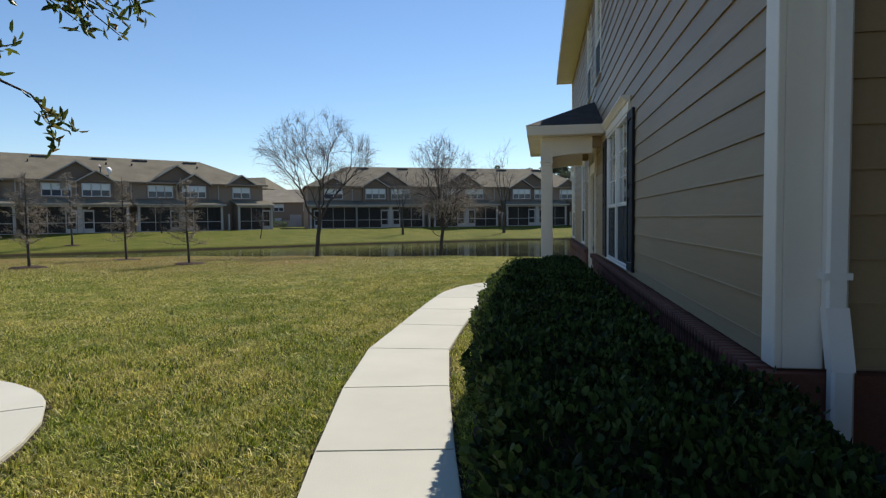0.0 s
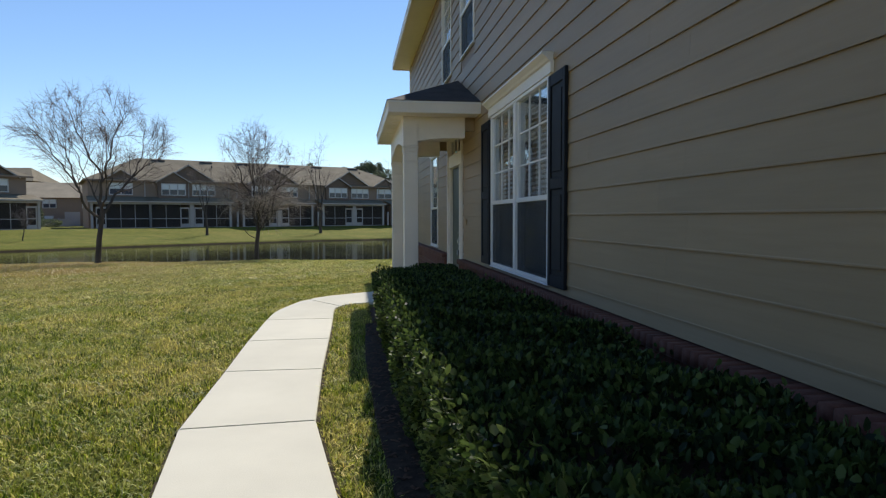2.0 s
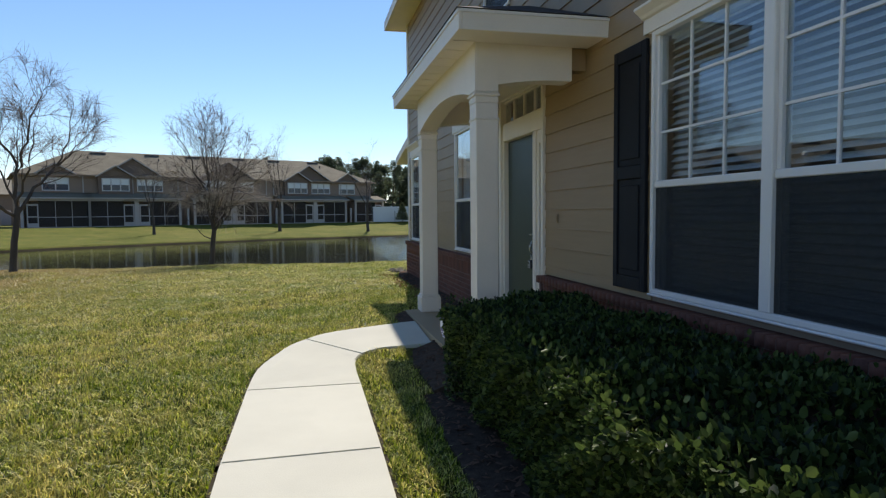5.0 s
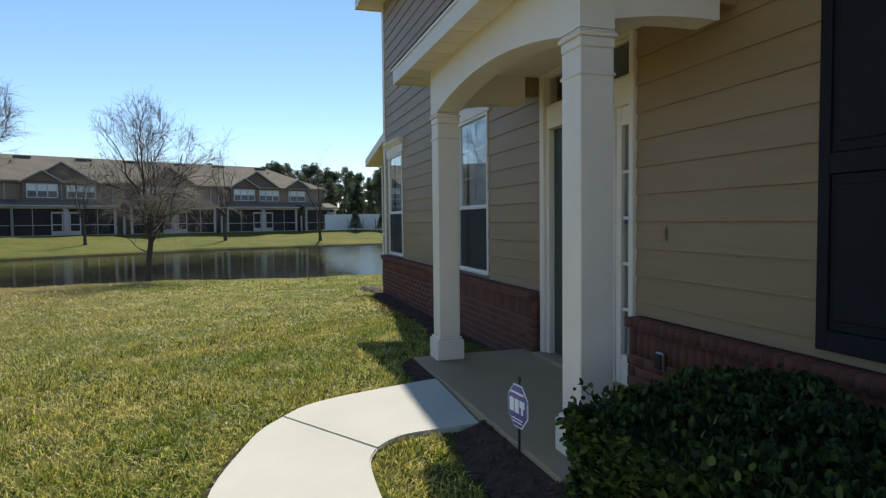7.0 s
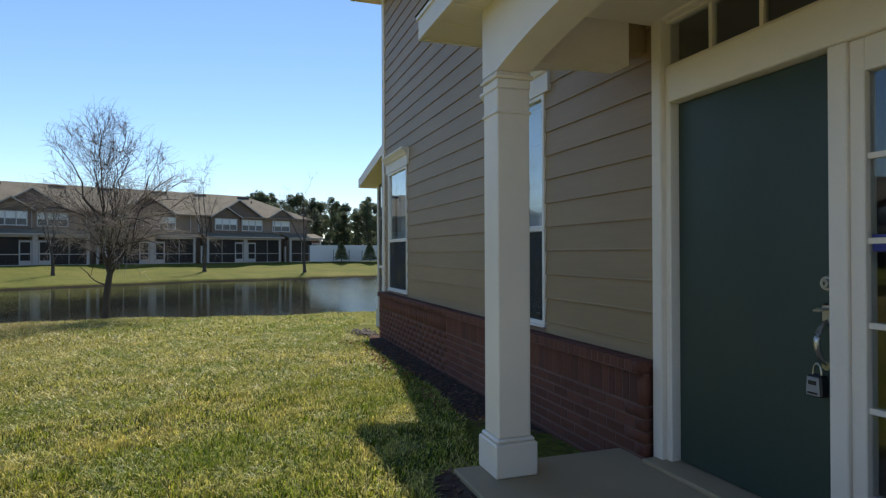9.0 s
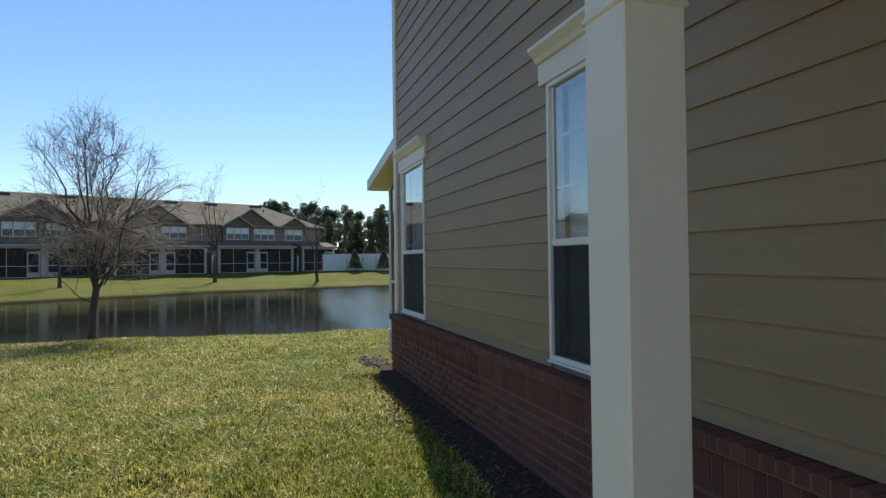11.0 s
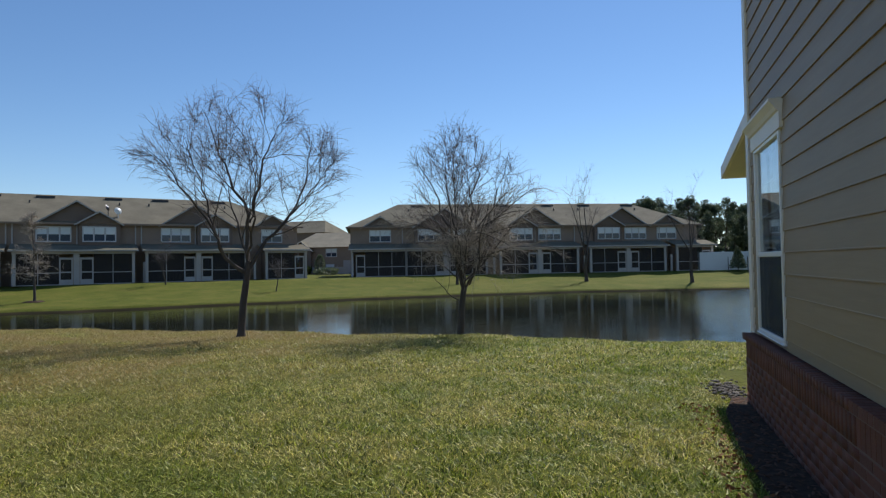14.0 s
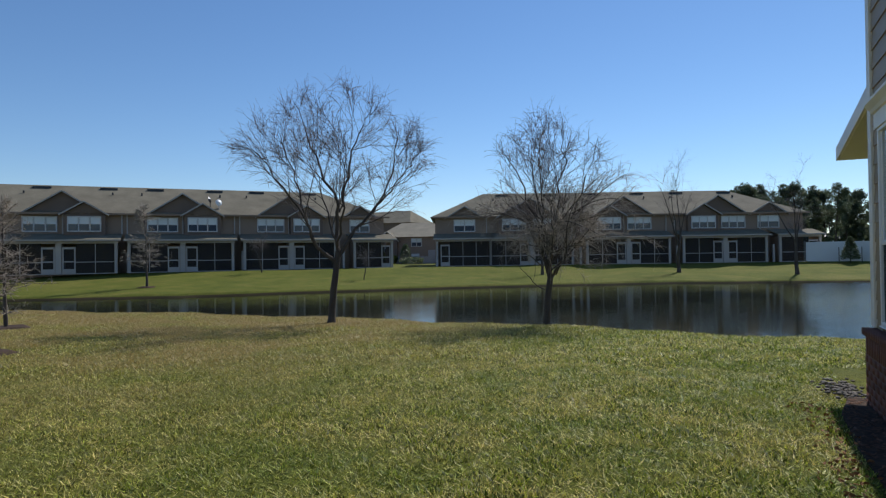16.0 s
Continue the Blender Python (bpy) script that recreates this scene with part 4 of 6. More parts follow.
def build_hedge():
    rng = np.random.default_rng(4)
    hedge = tagged(empty("hedge", (-0.8, 4.0, -0.18)), "clipped dark green box hedge along the house wall", "hedge")
    off = np.array([0.8, -4.0, 0.18])
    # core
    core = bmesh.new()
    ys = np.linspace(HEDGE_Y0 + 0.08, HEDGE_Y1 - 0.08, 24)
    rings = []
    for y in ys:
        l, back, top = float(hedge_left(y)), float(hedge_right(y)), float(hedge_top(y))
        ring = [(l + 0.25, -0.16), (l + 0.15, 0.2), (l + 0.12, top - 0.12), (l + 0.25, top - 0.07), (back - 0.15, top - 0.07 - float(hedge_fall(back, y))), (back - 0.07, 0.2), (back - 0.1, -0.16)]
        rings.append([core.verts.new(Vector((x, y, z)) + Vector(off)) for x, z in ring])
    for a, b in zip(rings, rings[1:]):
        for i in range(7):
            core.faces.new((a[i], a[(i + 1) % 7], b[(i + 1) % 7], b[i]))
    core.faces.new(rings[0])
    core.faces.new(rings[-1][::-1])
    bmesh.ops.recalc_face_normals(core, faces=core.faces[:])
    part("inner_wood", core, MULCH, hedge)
    pts, nor = [], []

    def add(p, nrm):
        pts.append(p)
        nor.append(np.broadcast_to(nrm, p.shape))
    def lump(y, u):
        return 0.035 * np.sin(y * 5.3 + u * 3) + 0.03 * np.sin(y * 11.7 + u * 7.1) + 0.02 * np.sin(y * 23 + u * 17)
    n = 78000
    y = rng.uniform(HEDGE_Y0, HEDGE_Y1, n)
    u = rng.uniform(0, 1, n)
    l = hedge_left(y)
    x = l + (hedge_right(y) - l) * u
    round_off = 0.10 * np.clip((0.16 - u) / 0.16, 0, 1) ** 2 + 0.08 * np.clip((u - 0.88) / 0.12, 0, 1) ** 2
    add(np.stack([x, y, hedge_top(y) - round_off + lump(y, u) - rng.exponential(0.03, n)], -1), np.array([0, 0, 1.0]))
    pts[0][:, 2] -= hedge_fall(x, y)
    n = 62000
    y, h = rng.uniform(HEDGE_Y0, HEDGE_Y1, n), rng.uniform(0, 1, n) ** 0.85
    add(np.stack([hedge_left(y) + lump(y, h * 2) * 0.9 + rng.exponential(0.03, n) + 0.15 * (1 - h) ** 1.3, y, -0.14 + h * (hedge_top(y) + 0.12)], -1), np.array([-1.0, 0, 0.2]))
    n = 8000
    u, h = rng.uniform(0, 1, n), rng.uniform(0, 1, n) ** 0.8
    for yy, s in ((HEDGE_Y1, 1.0), (HEDGE_Y0, -1.0)):
        l, back = float(hedge_left(yy)), float(hedge_right(yy))
        bulge = 0.12 * np.sin(u * np.pi) * np.sin(h * np.pi) * s
        add(np.stack([l + (back - l) * u, yy - s * rng.exponential(0.03, n) + bulge + lump(u * 3, h) * s, -0.14 + h * (float(hedge_top(yy)) + 0.12)], -1), np.array([0, s, 0.2]))
    n = 1500
    y, u = rng.uniform(HEDGE_Y0, HEDGE_Y1, n), rng.uniform(0, 1, n) ** 2
    l = hedge_left(y)
    add(np.stack([l + (hedge_right(y) - l) * u, y, hedge_top(y) - hedge_fall(l + (hedge_right(y) - l) * u, y) + rng.uniform(0, 0.07, n)], -1), np.array([0, 0, 1.0]))
    v, f = leaves(rng, np.concatenate(pts) + off, np.concatenate(nor), 0.034, 0.0105)
    part("foliage", raw_mesh("foliage", v, f, HEDGE_LEAF), HEDGE_LEAF, hedge, "small glossy dark green leaves")


build_hedge()


def bed(name, outline, label, top=-0.155, bank=0.0):
    """A slab of mulch, for beds and for painted shade; with a bank it climbs towards its eastern edge."""
    x0, x1 = min(p[0] for p in outline), max(p[0] for p in outline)

    def lift(x):
        return bank * (x - x0) / (x1 - x0)
    b = slab(bmesh.new(), outline, -0.3, top)
    for v in b.verts:
        v.co.z += lift(v.co.x) if v.co.z > -0.29 else 0.0
    ob = tagged(part(name, b, MULCH), label, "mulch bed", kind="structure")
    rng = np.random.default_rng(len(outline))
    xs, ys = [p[0] for p in outline], [p[1] for p in outline]
    n = int((max(xs) - min(xs)) * (max(ys) - min(ys)) * 260)
    p = np.stack([rng.uniform(min(xs), max(xs), n), rng.uniform(min(ys), max(ys), n)], -1)
    p = p[inside(p, outline)]
    n = len(p)
    c = np.concatenate([p, (top + 0.005 + lift(p[:, 0]))[:, None]], 1)
    a = rng.uniform(0, 6.28, n)
    d = np.stack([np.cos(a), np.sin(a), rng.normal(0, 0.2, n)], -1) * rng.uniform(0.012, 0.035, (n, 1))
    s = np.stack([-np.sin(a), np.cos(a), rng.normal(0, 0.3, n)], -1) * rng.uniform(0.004, 0.010, (n, 1))
    h = np.array([0, 0, 0.008])
    v = np.stack([c - d - s, c + d - s, c + d + s, c - d + s, c + h], 1).reshape(-1, 3)
    i = np.arange(n)[:, None] * 5
    f = np.concatenate([i + [0, 1, 4], i + [1, 2, 4], i + [2, 3, 4], i + [3, 0, 4]])
    ch = part("bark_chips", raw_mesh("bark_chips", v, f, CHIP), CHIP, ob)
    ch["kind"] = "stuff"


def inside(p, poly):
    """Which points lie in a plan outline."""
    x, y = p[:, 0], p[:, 1]
    hit = np.zeros(len(p), bool)
    for (xa, ya), (xb, yb) in zip(poly, poly[1:] + poly[:1]):
        cross = (ya > y) != (yb > y)
        with np.errstate(divide='ignore', invalid='ignore'):
            hit ^= cross & (x < (xb - xa) * (y - ya) / (yb - ya + 1e-12) + xa)
    return hit


BED_SIGN = [(-1.52, 8.62), (-1.53, 9.2), (-1.58, 9.7), (-1.54, 9.92), (-1.46, 9.98), (-1.24, 9.98), (-1.24, 8.62)]
BED_FRONT = [(-1.62, 4.6), (-1.66, 6.5), (-1.62, 8.6), (-0.1, 8.92), (-0.1, -0.9), (-0.7, -0.9), (-1.1, 0.0), (-1.45, 1.4), (-1.55, 3.0)]
# Covers soil by the wall and, painted dark, the shaded grass beside it.
SHADE_BED_REAR = [(-1.0, 11.84), (-0.1, 11.84), (-0.1, 18.95), (-0.24, 18.9), (-0.40, 18.2), (-0.46, 17.0), (-0.46, 14.4), (-0.60, 13.3), (-0.86, 12.5)]
# Dark patch painted where the slab corner has only shaded grass.
SHADE_BED_PORCH = [(-1.24, 11.07), (-1.24, 11.88), (-1.34, 11.86), (-1.42, 11.6), (-1.47, 11.3), (-1.46, 11.06)]
bed("mulch_bed", BED_FRONT, "dark bark mulch bed under the hedge")
bed("mulch_bed_sign", BED_SIGN, "dark mulch bed beside the porch slab", -0.150, 0.12)
bed("mulch_bed_rear", SHADE_BED_REAR, "dark brown strip standing in for soil and shaded grass along the brick base", -0.172)
bed("mulch_bed_porch", SHADE_BED_PORCH, "dark brown patch standing in for shaded grass at the porch slab corner", -0.085, 0.06)


def build_dry_leaves():
    rng = np.random.default_rng(15)
    n = 380
    y = rng.uniform(13.2, 18.6, n)
    p = np.stack([-0.60 + rng.normal(0, 0.10, n) + 0.05 * np.sin(y * 3), y], -1)
    at = np.concatenate([p, (ground_z(p[:, 0], p[:, 1]) + rng.uniform(0.008, 0.035, n))[:, None]], 1)
    a = rng.uniform(0, 6.28, n)
    v, f = leaves(rng, at, np.stack([2 * np.cos(a), 2 * np.sin(a), -0.25 + 0 * a], -1), 0.042, 0.012)
    tagged(part("dry_leaves", raw_mesh("dry_leaves", v, f, DRY_LEAF)), "scattered reddish dry leaves on grass beside the brick base", "dry leaves", kind="stuff")


build_dry_leaves()


def build_gravel():
    rng = np.random.default_rng(9)
    me = []
    for k in range(4):
        b = bmesh.new()
        bmesh.ops.create_icosphere(b, subdivisions=1, radius=0.03)
        for v in b.verts:
            v.co *= rng.uniform(0.7, 1.2)
            v.co.z *= 0.6
        me.append(mesh_of("pebble", b, GRAVEL))
    bedding = tagged(empty("gravel_patch", (-0.35, 19.6, -0.2)), "grey pebbles at the foot of the house corner", "gravel", kind="stuff")
    for k in range(150):
        p = part("pebble", me[k % 4], GRAVEL, bedding)
        p.location = (rng.normal(0.13, 0.09), rng.normal(-0.15, 0.26), rng.uniform(0.0, 0.025))
        p.rotation_euler = (0, 0, rng.uniform(0, 6))
        p.scale = (1, 1, 1) if k % 3 else (0.7, 0.7, 0.7)


build_gravel()


# ---- grass blades ----
def blades(name, rng, p, height, width, lean, label, plain=False):
    n = len(p)
    base = np.concatenate([p, ground_z(p[:, 0], p[:, 1])[:, None] - 0.005], 1)
    a = rng.uniform(0, 2 * np.pi, n)
    side = np.stack([np.cos(a), np.sin(a), np.zeros(n)], -1) * (width * rng.uniform(0.6, 1.3, n))[:, None]
    b = a + np.pi / 2 + rng.normal(0, 0.5, n)
    tilt = np.stack([np.cos(b), np.sin(b), np.zeros(n)], -1) * (lean * rng.uniform(0.1, 1.5, n))[:, None]
    up = np.zeros((n, 3))
    x, y = p[:, 0], p[:, 1]
    tuft = np.sin(x * 19 + 3 * np.sin(y * 7)) * np.sin(y * 23 + 3 * np.sin(x * 6)) + 0.6 * np.sin(x * 5.3 + y * 2.1) * np.sin(y * 4.7 - x)
    up[:, 2] = height * rng.uniform(0.5, 1.25, n) * np.clip(1.0 + 0.42 * tuft, 0.5, 1.9)
    if plain:
        v = np.stack([base - side, base + side, base + tilt * 1.2 + up], 1).reshape(-1, 3)
        return tagged(part(name, raw_mesh(name, v, np.arange(n)[:, None] * 3 + [0, 1, 2], BLADE), BLADE), label, "grass", kind="stuff")
    v = np.stack([base - side, base + side, base + tilt * 0.45 + up * 0.7 + side * 0.6, base + tilt * 0.45 + up * 0.7 - side * 0.6, base + tilt * 1.25 + up], 1).reshape(-1, 3)
    i = np.arange(n)[:, None] * 5
    f = np.concatenate([i + [0, 1, 2], i + [0, 2, 3], i + [3, 2, 4]])
    return tagged(part(name, raw_mesh(name, v, f, BLADE), BLADE), label, "grass", kind="stuff")


def build_grass():
    rng = np.random.default_rng(7)
    line = np.array([(-1.0, -1.8), (-1.8, 0.5), (-2.2, 2.8), (-2.65, 5.8), (-2.6, 7.5), (-2.4, 8.5), (-1.8, 10.5), (-1.35, 11.1)])
    paths = quads + [BEND_OUT[::-1] + BEND_IN, MOUTH_OUT[::-1] + MOUTH_IN, SIDE_WALK_A, SIDE_WALK_B]
    keep_off = [shrink(q, -0.035) for q in paths] + [BED_FRONT, BED_SIGN, SHADE_BED_REAR, SHADE_BED_PORCH, [(-1.25, 8.9), (0.2, 8.9), (0.2, 11.84), (-1.25, 11.84)], [(-0.1, 1), (12, 1), (12, 21.5), (-0.1, 21.5)]]

    def field(n, x0, x1, y0, y1, near, far):
        p = np.stack([rng.uniform(x0, x1, n), rng.uniform(y0, y1, n)], -1)
        d = np.min([np.hypot(p[:, 0] - q[0], p[:, 1] - q[1]) for q in line], axis=0)
        p = p[(d >= near) & (d < far)]
        for k in keep_off:
            p = p[~inside(p, k)]
        return p[(p[:, 1] < shore(p[:, 0], NEAR_SHORE) - 0.05)]
    blades("grass_near", rng, field(800000, -7.2, 3.2, -4, 15.6, 0, 4.2), 0.044, 0.0050, 0.046, "coarse green lawn grass with dry straw blades")
    blades("grass_middle", rng, field(1000000, -13, 4, -3, 21, 4.2, 9.5), 0.036, 0.0062, 0.050, "coarse green lawn grass with dry straw blades", True)
    blades("grass_far", rng, field(750000, -30, 6, 0, 28.5, 9.5, 40), 0.045, 0.011, 0.055, "green and straw-coloured lawn grass by the pond", True)


build_grass()


# ---- bare trees ----
def limb(rng, start, way, length, steps, wander, lift, droop=0.0):
    p, d, out = np.array(start, float), np.array(way, float), []
    d /= np.linalg.norm(d)
    out.append(p.copy())
    for i in range(steps):
        d = d + rng.normal(0, wander, 3) + np.array([0, 0, lift - droop * (i / steps) ** 2])
        d /= np.linalg.norm(d)
        p = p + d * length / steps
        out.append(p.copy())
    return np.array(out)


class Crown:
    """Grows branches of three orders along limbs, kept inside a rounded crown."""

    def __init__(self, seed, centre, radii, thick):
        self.rng = np.random.default_rng(seed)
        self.centre, self.radii, self.thick = np.array(centre, float), np.array(radii, float), thick
        self.wood, self.fine = Tubes(), Tubes()

    def room(self, p, d):
        """How far a branch may go before it leaves the crown."""
        q, e = (p - self.centre) / self.radii, d / self.radii
        a, b, c = e @ e, 2 * q @ e, q @ q - 1
        disc = b * b - 4 * a * c
        return 0.0 if disc <= 0 else max(0.0, (-b + math.sqrt(disc)) / (2 * a))

    def turn(self, along, spread):
        side = np.cross(along, self.rng.normal(0, 1, 3))
        side /= np.linalg.norm(side) + 1e-9
        d = along * math.cos(spread) + side * math.sin(spread)
        return d / np.linalg.norm(d)

    def twigs(self, path, count, length, droop):
        r = self.rng
        for c in range(count):
            k = int(r.integers(1, len(path)))
            w = path[k] - path[k - 1]
            w = self.turn(w / (np.linalg.norm(w) + 1e-9), r.uniform(0.3, 0.9))
            tw = limb(r, path[k], w, length * r.uniform(0.4, 1.6), 6, 0.12, 0.03, droop * 1.9)
            self.fine.add(tw, np.linspace(0.0040, 0.0021, 7) * self.thick, 3)
            if r.uniform() < 0.65:
                t = limb(r, tw[2], self.turn(tw[3] - tw[2], 0.6), length * r.uniform(0.3, 0.7), 4, 0.13, 0.0, droop)
                self.fine.add(t, np.linspace(0.0036, 0.0024, 5) * self.thick, 3)

    def grow(self, main, r0, first, branches, droop, lift=0.06, twigs=6):
        """Side branches off one limb, each with boughs and twigs."""
        r, n = self.rng, len(main)
        self.wood.add(main, np.linspace(r0, 0.007, n) * np.linspace(0.92, 0.75, n), 7)
        for b in range(branches):
            u = first + (1 - first) * ((b + r.uniform(0, 1)) / branches)
            k = min(n - 2, int(u * (n - 1)))
            along = main[k + 1] - main[k]
            d = self.turn(along / np.linalg.norm(along), r.uniform(0.35, 0.85))
            d[2] = max(d[2], -0.05)
            ln = min(r.uniform(0.9, 2.3), self.room(main[k], d) * r.uniform(0.8, 1.1))
            if ln < 0.4:
                continue
            br = limb(r, main[k], d, ln, 7, 0.12, lift, droop * 0.35)
            rb = max(0.006, (r0 + (0.007 - r0) * u) * 0.42)
            self.wood.add(br, np.linspace(rb, 0.0045, 8), 4)
            for c in range(5):
                j = int(r.integers(2, 7))
                w = br[j + 1] - br[j]
                e = self.turn(w / (np.linalg.norm(w) + 1e-9), r.uniform(0.3, 0.75))
                l2 = min(r.uniform(0.45, 1.1), self.room(br[j], e) * 1.05)
                if l2 < 0.25:
                    continue
                bo = limb(r, br[j], e, l2, 6, 0.12, lift * 0.7, droop * 0.7)
                self.wood.add(bo, np.linspace(0.0062, 0.0036, 7) * self.thick, 3)
                self.twigs(bo, twigs, 0.42, droop)
            self.twigs(br, twigs, 0.42, droop)


def bent(points, n=14, rng=None, wobble=0.05):
    """A limb bending smoothly through a few knees."""
    p = np.array(points, float)
    t = np.concatenate([[0], np.cumsum(np.linalg.norm(np.diff(p, axis=0), axis=1))])
    u = np.linspace(0, t[-1], n)
    q = np.stack([np.interp(u, t, p[:, k]) for k in range(3)], -1)
    q[1:-1] = (q[:-2] + 2 * q[1:-1] + q[2:]) / 4
    q[1:-1] += rng.normal(0, wobble * min(1.0, t[-1] / 4), (n - 2, 3))
    return q


def willow(loc, across, trunk, limbs, centre, radii, seed, label, thick=1.0, droop=0.24, low=0, branches=11):
    """A leafless willow: a leaning trunk, a few bent limbs, a haze of twigs.
    Limbs are given as (sideways, depth, height) knees, sideways along `across`."""
    tree = tagged(empty("bare_tree", loc), label, "tree")
    a = np.array([across[0], across[1], 0.0]) / math.hypot(*across)
    b = np.array([-a[1], a[0], 0.0])
    crown = Crown(seed, centre[0] * a + np.array([0, 0, centre[1]]), radii, thick)

    def world_of(knees):
        return [a * u + b * v + np.array([0, 0, w]) for u, v, w in knees]
    stem = bent(world_of(trunk), 9, crown.rng, 0.012)
    crown.wood.add(stem, np.interp(np.linspace(0, 1, 9), [0, 0.12, 1], [0.16, 0.105, 0.08]), 9)
    for knees, r0 in limbs:
        crown.grow(bent(world_of(knees), 14, crown.rng), r0, 0.2, branches, droop)
    r, upper = crown.rng, crown.fine
    crown.fine = Tubes()
    for k in range(low):
        ang = r.uniform(0, 6.28)
        st = stem[int(r.integers(7, 9))] + np.array([r.normal(0, 0.12), r.normal(0, 0.12), r.uniform(0.1, 1.6)])
        br = limb(r, st, (math.cos(ang), math.sin(ang), r.uniform(0.35, 1.0)), r.uniform(1.6, 3.1), 9, 0.12, 0.0, 0.17)
        crown.wood.add(br, np.linspace(0.022, 0.006, 10), 4)
        for c in range(9):
            j = int(r.integers(2, 9))
            w = br[j + 1] - br[j]
            bo = limb(r, br[j], crown.turn(w / np.linalg.norm(w), r.uniform(0.3, 0.9)), r.uniform(0.4, 1.0), 6, 0.14, 0.0, 0.2)
            crown.fine.add(bo, np.linspace(0.006, 0.0034, 7), 3)
            crown.twigs(bo, 7, 0.34, 0.35)
    part("trunk", crown.wood.mesh("trunk", BARK), BARK, tree)
    part("crown", upper.mesh("crown", TWIG), TWIG, tree, "bare drooping twigs")
    # Low twigs get a paler colour than the crown, to look sunlit.
    if low:
        part("low_crown", crown.fine.mesh("low_crown", PALE_SUNLIT_TWIG), PALE_SUNLIT_TWIG, tree, "tangled low twigs coloured paler as if sunlit")
    return tree


def bare_tree(name, loc, height, spread, seed, label, limbs=5, fork=0.28, droop=0.22, thick=0.012, twig=TWIG, fine=1.0):
    """A leafless spreading tree: forked trunk, limbs, branches, drooping twigs."""
    rng = np.random.default_rng(seed)
    tree = tagged(empty(name, loc), label, "tree")
    wood, crown = Tubes(), Tubes()
    r0 = height * 0.015
    trunk = limb(rng, (0, 0, -0.15), (0, 0, 1), height * fork + 0.15, 6, 0.05, 0.05)
    wood.add(trunk, np.linspace(r0 * 1.25, r0 * 0.9, 7) * np.array([1.35, 1.05, 1, 1, 1, 1, 1]), 8)
    top = trunk[-1]
    for a in range(limbs):
        ang = 2 * np.pi * (a + rng.uniform(-0.3, 0.3)) / limbs
        out = rng.uniform(0.5, 1.1) * spread / height * 1.15 if a else 0.12
        ln = height * (1 - fork) * rng.uniform(0.75, 0.98) * (1.0 if out < 0.5 else 0.92)
        start = trunk[-1 - int(rng.integers(0, 2))]
        way = np.array((np.cos(ang) * out, np.sin(ang) * out, 1))
        main = limb(rng, start, way, ln, 9, 0.06, 0.035)
        rr = np.linspace(r0 * 0.5, 0.009, 10)
        wood.add(main, rr, 6)
        subs = int(7 * fine)
        for b in range(subs):
            i = int(rng.integers(2, 9))
            w = main[i + 1] - main[i]
            w = w / np.linalg.norm(w)
            turn = np.cross(w, rng.normal(0, 1, 3))
            w = w + turn / np.linalg.norm(turn) * rng.uniform(0.4, 0.85) + np.array([main[i][0], main[i][1], 0.0]) / height * 0.5
            w[2] = max(w[2], 0.25)
            ln2 = ln * rng.uniform(0.36, 0.6) * (1.1 - i / 26)
            br = limb(rng, main[i], w, ln2, 7, 0.08, 0.045, 0.05)
            wood.add(br, np.linspace(max(0.008, rr[i] * 0.36), 0.004, 8), 4)
            for c in range(int(7 * fine)):
                k = int(rng.integers(1, 8))
                w3 = (br[min(k + 1, 7)] - br[k - 1]) / ln2 * 2.6 + rng.normal(0, 0.4, 3)
                ln3 = rng.uniform(0.45, 1.0) * height * 0.17
                tw = limb(rng, br[k], w3, ln3, 6, 0.10, 0.03, droop)
                crown.add(tw, np.linspace(0.0060, 0.0028, 7) * thick / 0.012, 3)
                for e in range(int(4 * fine)):
                    k2 = int(rng.integers(1, 6))
                    w4 = (tw[k2 + 1] - tw[k2]) / ln3 * 4 + rng.normal(0, 0.6, 3)
                    t4 = limb(rng, tw[k2], w4, ln3 * rng.uniform(0.4, 0.9), 5, 0.10, 0.0, droop * 1.3)
                    crown.add(t4, np.linspace(0.0042, 0.0024, 6) * thick / 0.012, 3)
    part("trunk", wood.mesh("trunk", BARK), BARK, tree)
    part("crown", crown.mesh("crown", twig), twig, tree, "bare drooping twigs")
    return tree


def gz(x, y):
    return float(ground_z(x, y))


willow((-11.4, 25.2, gz(-11.4, 25.2)), (14.0, 10.0), ((0, 0, -0.15), (0.08, 0, 0.9), (0.22, 0, 2.0)),
       (([(0.2, 0, 1.7), (-0.25, -0.1, 2.1), (-0.75, -0.3, 3.0), (-1.3, -0.5, 3.9), (-2.2, -0.6, 4.9)], 0.062),
        ([(0.22, 0, 2.0), (0.25, 0.05, 2.9), (0.1, 0.0, 3.6), (-0.35, 0.1, 4.8), (-0.95, 0.2, 6.2)], 0.068),
        ([(0.25, 0.05, 3.1), (0.45, -0.1, 4.1), (0.7, -0.2, 5.0), (1.25, -0.2, 6.15)], 0.05),
        ([(0.2, 0, 1.8), (0.75, 0.15, 2.6), (1.5, 0.3, 3.5), (1.8, 0.35, 4.3), (2.0, 0.3, 5.5)], 0.065),
        ([(1.1, 0.2, 3.0), (1.9, 0.1, 3.9), (2.6, 0.0, 4.9)], 0.035),
        ([(0.22, 0, 2.0), (-0.1, 0.7, 3.2), (-0.5, 1.3, 5.0)], 0.045),
        ([(0.22, 0, 2.0), (0.4, -0.8, 3.3), (0.5, -1.4, 5.2)], 0.045),
        ([(-0.6, -0.25, 2.8), (-0.9, -0.1, 4.0), (-1.4, 0.1, 5.4)], 0.035)),
       (0.1, 4.3), (2.75, 2.6, 2.3), 11, "leafless spreading tree with drooping twigs on the pond bank", branches=9)
